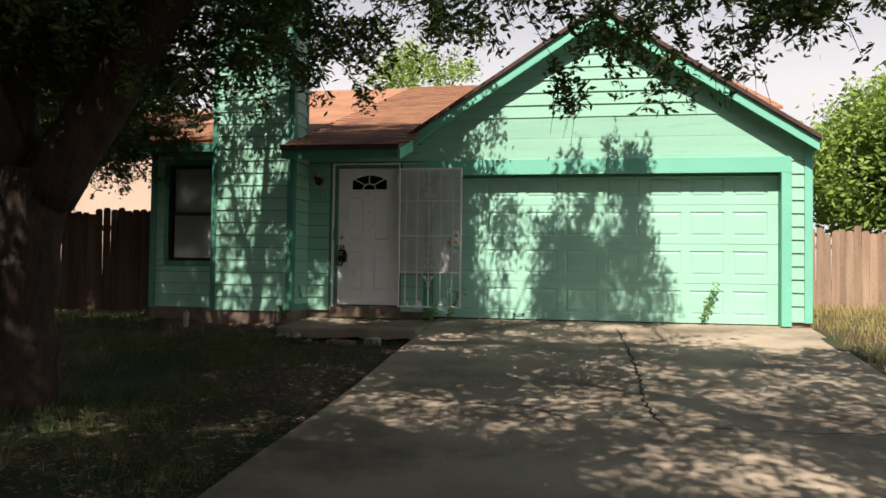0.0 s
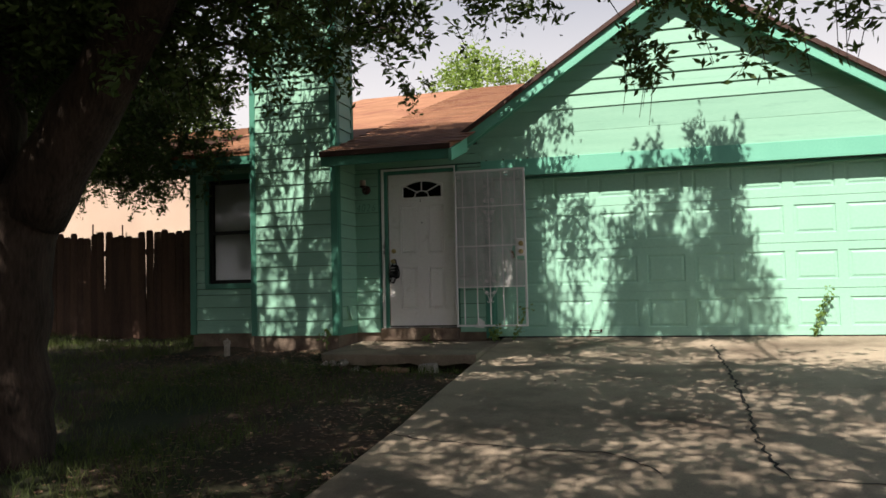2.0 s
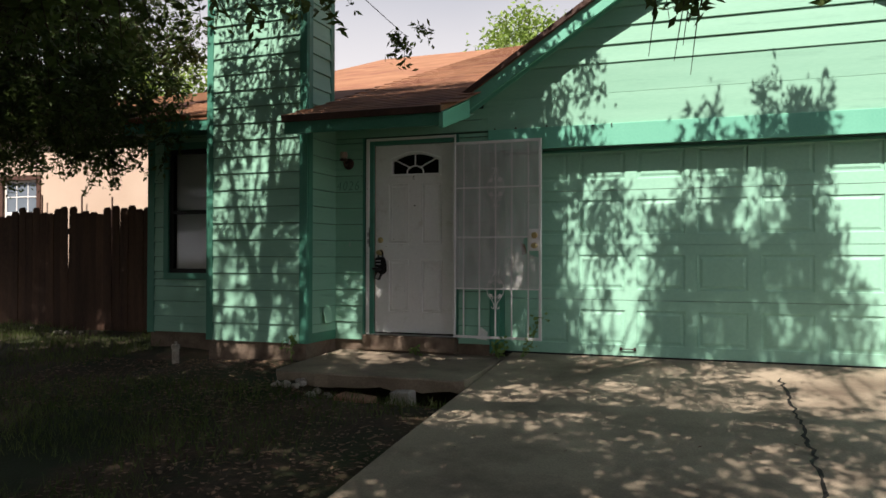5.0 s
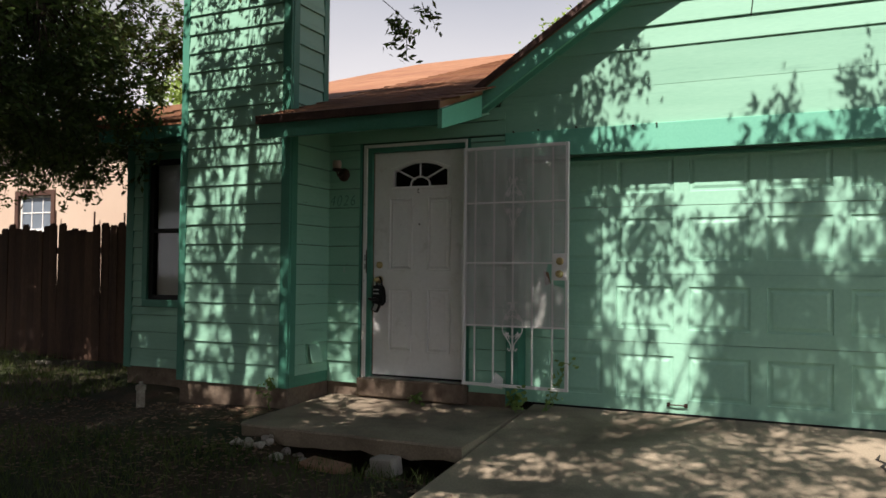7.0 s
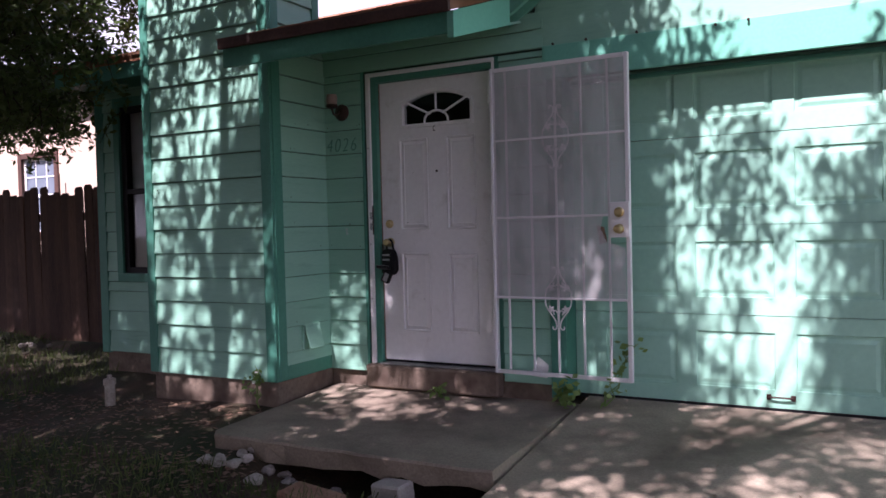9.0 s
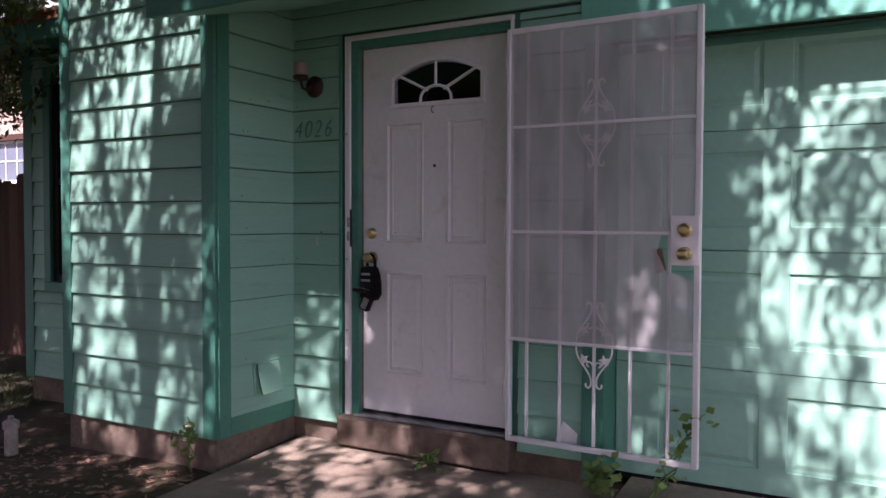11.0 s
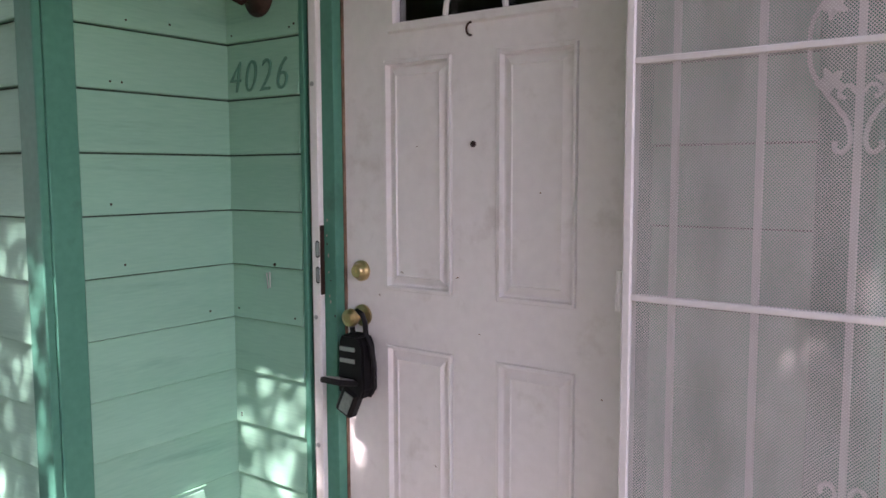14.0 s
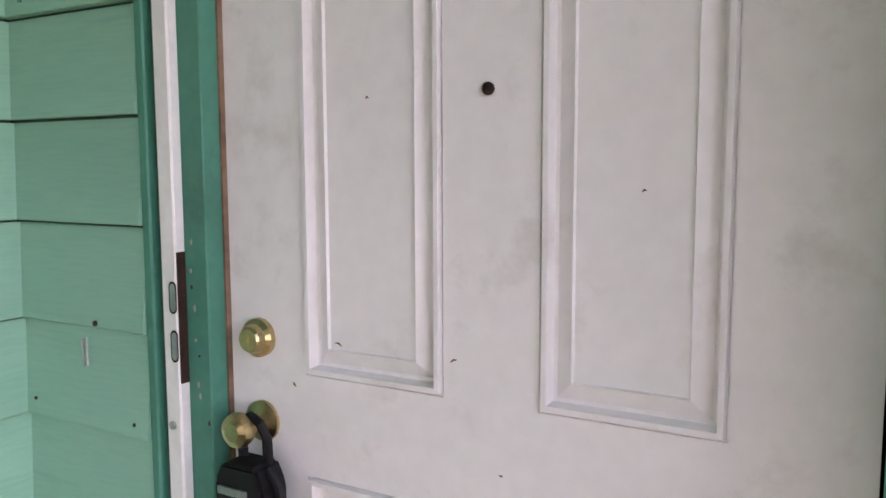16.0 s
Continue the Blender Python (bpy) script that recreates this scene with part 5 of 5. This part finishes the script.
# ---- porch slab and the washed-out hole under it ----
def build_slab():
    rnd = random.Random(8)
    bm = bmesh.new()
    x0, x1, yb = -0.87, 1.035, WY + 0.01

    def top(y):
        return -0.03 + 0.042 * (y - 0)
    fr = [(x0, -1.33), (x0 + 0.05, -1.39)] + [(x0 + 0.05 + (x1 - x0 - 0.05) * i / 14, -1.39 + rnd.uniform(-0.008, 0.008)) for i in range(1, 14)] + [(x1, -1.37)]
    up = [bm.verts.new((x, y, top(y))) for x, y in fr]
    rim = [bm.verts.new((x, y - 0.012, top(y) - 0.012)) for x, y in fr]
    lo = [bm.verts.new((x, y - 0.006 + rnd.uniform(0, 0.03), top(y) - 0.125 + rnd.uniform(-0.015, 0.03))) for x, y in fr]
    back = [bm.verts.new((x, yb, top(yb))) for x, y in fr]
    under = [bm.verts.new((x, -0.9, -0.22)) for x, y in fr]
    for rows in ((back, up), (up, rim), (rim, lo), (lo, under)):
        for i in range(len(fr) - 1):
            bm.faces.new((rows[0][i], rows[1][i], rows[1][i + 1], rows[0][i + 1]))
    for i in (0, -1):
        a = bm.verts.new((fr[i][0], yb, -0.25))
        bm.faces.new((back[i], up[i], rim[i], lo[i], under[i], a))
    bmesh.ops.recalc_face_normals(bm, faces=bm.faces)
    return structure("porch_slab", bm, M_CONCRETE, "worn concrete porch slab undermined along its front", "slab")


build_slab()


def rock(name, label, at, size, mat, seed, group=""):
    rnd = random.Random(seed)
    bm = bmesh.new()
    bmesh.ops.create_icosphere(bm, subdivisions=2, radius=1)
    for v in bm.verts:
        f = 1 + rnd.uniform(-0.16, 0.16)
        v.co = Vector((v.co.x * size[0] * f, v.co.y * size[1] * f, v.co.z * size[2] * f))
    ob = part(name, bm, mat)
    ob.location = at
    ob.rotation_euler = (rnd.uniform(-0.3, 0.3), rnd.uniform(-0.3, 0.3), rnd.uniform(0, 3))
    return tagged(ob, label, "stone", group)


rnd = random.Random(31)
for k in range(26):
    x = rnd.uniform(-0.75, 0.35)
    y = rnd.uniform(-1.62, -1.34)
    r = rnd.uniform(0.018, 0.055)
    rock("rubble_stone", "small pale rubble stone under the slab edge", (x, y, lawn_z(x, y) + r * 0.35), (r, r * rnd.uniform(0.6, 1), r * rnd.uniform(0.5, 0.8)), M_STONE, k, "rubble stones")

bm = boxes((-0.10, 0.10, -0.065, 0.065, -0.065, 0.065), bevel=0.012)
ob = tagged(part("concrete_block", bm, M_BLOCK), "worn grey concrete block propped at the slab edge", "block")
ob.matrix_basis = pose(0.50, -1.47, -0.255, 3, -4, -8)
bm = boxes((-0.17, 0.17, -0.09, 0.09, -0.03, 0.03), bevel=0.012)
ob = tagged(part("paver_stone", bm, M_PAVER), "reddish broken paver lying in the soil", "paver")
ob.matrix_basis = pose(0.16, -1.72, lawn_z(0.16, -1.72) + 0.02, 4, 3, -6)

pipe = thing("cleanout_pipe", "short grey plastic cleanout pipe with cap", "pipe", (-2.42, -0.86, lawn_z(-2.42, -0.86)))
part("tube", lathe(bmesh.new(), [(0.038, -0.05), (0.038, 0.16), (0.046, 0.16), (0.046, 0.20), (0.03, 0.21)], (0, 0, 0), 16), M_STONE, pipe)
part("plug", boxes((-0.013, 0.013, -0.013, 0.013, 0.21, 0.235), bevel=0.002), M_STONE, pipe)


def weed(label, at, height, lean, leaves, seed, size=0.06):
    """A climbing weed: stems and broad leaves."""
    rnd = random.Random(seed)
    w = thing("weed", label, "weed", at)
    bm = bmesh.new()
    cents = []
    for _ in range(3):
        pts = [(0, 0, 0)]
        for i in range(1, 7):
            f = i / 6
            pts.append((lean * f * height + rnd.uniform(-0.035, 0.035), rnd.uniform(-0.03, 0.01), f * height * rnd.uniform(0.85, 1)))
        tube(bm, pts, [0.005 - 0.0005 * i for i in range(7)], 5)
        for _ in range(leaves // 3):
            q = pts[rnd.randint(1, 6)]
            cents.append((q[0] + rnd.gauss(0, 0.03), q[1] - abs(rnd.gauss(0, 0.02)) - 0.01, q[2] + rnd.gauss(0, 0.03)))
    part("stem", bm, M_WEED, w)
    lf = new("foliage", quads("foliage", leaves_at(cents, size, size * 0.65), M_WEED))
    lf.parent = w
    tagged(lf, kind="stuff")


weed("green weed climbing the garage door", (4.74, 0.04, -0.01), 0.56, 0.28, 70, 1)
weed("green vine beside the open security door", (1.22, -0.10, -0.02), 0.44, 0.42, 50, 2, 0.055)
weed("small leafy weed at the chase corner", (-1.07, CY - 0.03, -0.10), 0.30, 0.02, 30, 3, 0.05)
weed("low weed at the door step", (0.10, -0.18, -0.04), 0.10, 0.1, 24, 4, 0.05)
weed("low weed at the garage corner", (0.98, -0.16, -0.03), 0.16, 0.1, 60, 5, 0.06)

tap = thing("hose_tap", "small white outdoor tap at the chase corner", "tap", (-1.075, CY - 0.02, 0.10))
part("spout", tube(bmesh.new(), [(0, 0.02, 0.03), (0, -0.03, 0.03), (0, -0.05, 0.01), (0, -0.052, -0.02)], 0.011, 8), M_WHITE, tap)
part("handle", lathe(bmesh.new(), [(0.022, 0.0), (0.022, 0.006), (0.006, 0.012)], (0, -0.025, 0.045), 10), M_WHITE, tap)


for k, (x, z) in enumerate(((0.92, 2.288), (1.14, 2.288), (1.46, 2.29), (1.92, 2.27), (2.10, 2.275))):
    part("nail", lathe(bmesh.new(), [(0.006, 0.0), (0.006, 0.018), (0.009, 0.02), (0.004, 0.022)], (x, WY - 0.028, z), 8, "y"), M_BRONZE, wall_front, "rusty nail head")

rnd_nails = random.Random(77)
for k in range(16):
    line = LAP_FOOT + LAP * rnd_nails.randint(2, 10) + rnd_nails.choice((0.022, 0.030))
    if k % 2:
        q = lathe(bmesh.new(), [(0.0035, 0.0), (0.0035, 0.002), (0.002, 0.003)], (rnd_nails.choice((-0.885, -0.62, -0.60)), WY - 0.021, line), 8, "y")
        part("nail", q, M_BRONZE, wall_front, "dark nail head")
    else:
        q = lathe(bmesh.new(), [(0.0035, 0.0), (0.0035, 0.002), (0.002, 0.003)], (CX1 + 0.0085, rnd_nails.uniform(-0.55, -0.10), line), 8, "x")
        part("nail", q, M_BRONZE, chase, "dark nail head")

scrap = tagged(part("paper_scrap", prism(bmesh.new(), [(-0.06, -0.065), (0.055, -0.065), (0.05, 0.02), (-0.03, 0.065)], "y", -0.001, 0.001), M_BLIND),
               "crumpled pale paper scrap stuck on the siding", "paper")
scrap.matrix_basis = pose(0.79, WY - 0.034, 0.20, -12, 6, 4)

for k in range(14):
    x = rnd.uniform(-9.5, -4.6)
    y = rnd.uniform(0.45, 0.8)
    r = rnd.uniform(0.03, 0.07)
    rock("edging_stone", "pale stone lying along the fence", (x, y, lawn_z(x, y) + r * 0.35), (r, r * 0.7, r * 0.6), M_STONE, 60 + k, "edging stones")

# ---- grass and litter ----
def blades(count, xs, ys, height, width, mat, name, label, keep):
    v = []
    rr = np.random.default_rng(count)
    done = 0
    while done < count:
        x, y = rr.uniform(*xs), rr.uniform(*ys)
        if rr.random() > keep(x, y):
            done += 0.34
            continue
        done += 1
        z = lawn_z(x, y) - 0.01
        a = rr.uniform(0, 6.283)
        h = height * rr.uniform(0.45, 1.3)
        bx, by = rr.normal(0, 0.4, 2) * h
        w = width * rr.uniform(0.6, 1.2)
        dx, dy = math.cos(a) * w / 2, math.sin(a) * w / 2
        v.append([(x - dx, y - dy, z), (x + dx, y + dy, z), (x + dx * 0.3 + bx, y + dy * 0.3 + by, z + h), (x - dx * 0.3 + bx, y - dy * 0.3 + by, z + h * 0.97)])
    ob = new(name, quads(name, np.array(v), mat))
    return tagged(ob, label, "grass", kind="stuff")


def patch(x, y):
    return max(0.0, noise.noise(Vector((x * 0.9, y * 0.9, 3.0))) * 1.5 + 0.72 - max(0, x + 0.5) * 0.55)


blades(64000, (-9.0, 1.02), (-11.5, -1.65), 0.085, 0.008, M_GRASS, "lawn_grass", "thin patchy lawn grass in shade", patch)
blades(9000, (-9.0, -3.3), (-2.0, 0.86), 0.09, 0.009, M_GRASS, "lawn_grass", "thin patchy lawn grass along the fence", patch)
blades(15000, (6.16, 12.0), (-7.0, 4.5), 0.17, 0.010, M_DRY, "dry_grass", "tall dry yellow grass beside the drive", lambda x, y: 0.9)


def litter(count, xs, ys, size, name, label, z_of, mat):
    rr = np.random.default_rng(count + 3)
    c = np.array([(x, y, z_of(x, y) + 0.008) for x, y in zip(rr.uniform(*xs, count), rr.uniform(*ys, count))])
    v = leaves_at(c, size, size * 0.45, 0.0)
    v[:, :, 2] = c[:, None, 2] + (v[:, :, 2] - c[:, None, 2]) * 0.25
    return tagged(new(name, quads(name, v, mat)), label, "leaf litter", kind="stuff")


litter(3800, (-0.9, 1.02), (-10.0, -1.5), 0.06, "leaf_litter", "dead brown leaves on bare soil", lawn_z, M_LITTER)
litter(2600, (-3.6, -0.4), (-2.6, -0.75), 0.055, "leaf_litter", "dead brown leaves below the chase", lawn_z, M_LITTER)
litter(160, (1.1, 6.0), (-10.0, -0.2), 0.04, "leaf_litter", "scattered dead leaves on the drive", lambda x, y: ground_z(y) - 0.004, M_LITTER)

# ---- siding boards and shingles ----
lay_boards(chase, CX0 + 0.075, CX1 - 0.085, CY + 0.014, 0.085, 4.6)
lay_boards(chase, CY + 0.10, WY - 0.002, CX1 - 0.012, 0.185, 2.46, 90)
lay_boards(chase, CY + 0.10, -0.195, CX1 - 0.012, 2.46, 4.6, 90)
lay_boards(wall_front, CX1 - 0.01, -0.587, WY, 0.085, 2.28)
lay_boards(wall_front, CX1 - 0.01, 0.838, WY, 2.28, 2.52)
lay_boards(wall_front, 0.522, 0.858, WY, 0.085, 2.27)
lay_boards(wall_front, XL + 0.09, CX0 + 0.01, WY, 0.085, 0.715)
lay_boards(wall_front, XL + 0.09, -3.247, WY, 0.717, 2.34)
lay_boards(wall_front, XL + 0.09, CX0 + 0.01, WY, 2.342, 2.52)
lay_boards(wall_front, GX1 + 0.132, XR - 0.092, WY, 0.06, 2.30)
for z0, z1 in ((2.287, 2.585), (2.588, 2.878)):
    top = gable_z(GABLE_X) - 0.16
    h0, h1 = (top - z0) / GABLE_SLOPE, (top - z1) / GABLE_SLOPE
    right = XR - 0.092
    outline = [(max(0.80, GABLE_X - h0), z0), (min(right, GABLE_X + h0), z0)]
    if GABLE_X + h0 > right:
        outline.append((right, top - GABLE_SLOPE * (right - GABLE_X)))
    outline += [(GABLE_X + h1, z1), (max(0.80, GABLE_X - h1), z1)]
    bm = bmesh.new()
    prism(bm, outline, "y", WY - 0.012, WY)
    part("panel_board", bm, M_SIDING, wall_gable, "smooth wide board")
z = 2.88
while z < gable_z(GABLE_X) - 0.35:
    half = (gable_z(GABLE_X) - 0.16 - z) / GABLE_SLOPE
    lay_board(wall_gable, 2 * half, LAP, pose(GABLE_X - half, WY, z), LAP / GABLE_SLOPE, LAP / GABLE_SLOPE)
    z += LAP


def lay_shingles():
    rnd = random.Random(17)
    bm = bmesh.new()
    prism(bm, [(0.0, 0.016), (0.30, 0.004), (0.30, 0.0), (0.0, 0.0)], "x", 0.0, 0.322)
    tab = mesh_of("shingle", bm, M_ROOF)
    tilt = math.degrees(math.atan(SLOPE))
    rest_v, rest_f = [], []

    def lay(x, s, y0, single):
        y = y0 + s * math.cos(math.atan(SLOPE))
        m = pose(x, y, roof_z(y) + 0.001, tilt, 0, rnd.uniform(-0.3, 0.3))
        if single:
            ob = new("shingle", tab)
            ob.parent = main_roof
            ob.matrix_basis = m
        else:
            k = len(rest_v)
            rest_v.extend([tuple(m @ v.co) for v in tab.vertices])
            rest_f.extend([tuple(k + i for i in q.vertices) for q in tab.polygons])
    for row in range(60):
        s = 0.142 * row - 0.02
        x = CX1 - 0.045 + (0.16 if row % 2 else 0.0)
        while x < 0.60 + (0.9 if s > 3.4 else 0):
            if s > 0.95 or x >= CX1 - 0.05:
                lay(x, s, EAVE_Y, row < 32)
            x += 0.327
    for row in range(14):
        s = 0.142 * row - 0.02
        x = XL - 0.05 + (0.16 if row % 2 else 0.0)
        while x < CX0 - 0.33:
            lay(x, s, -0.45, True)
            x += 0.327
    ob = new("shingle_field", raw_mesh("shingle_field", rest_v, rest_f, M_ROOF))
    ob.parent = main_roof
    tagged(ob, kind="stuff")


lay_shingles()
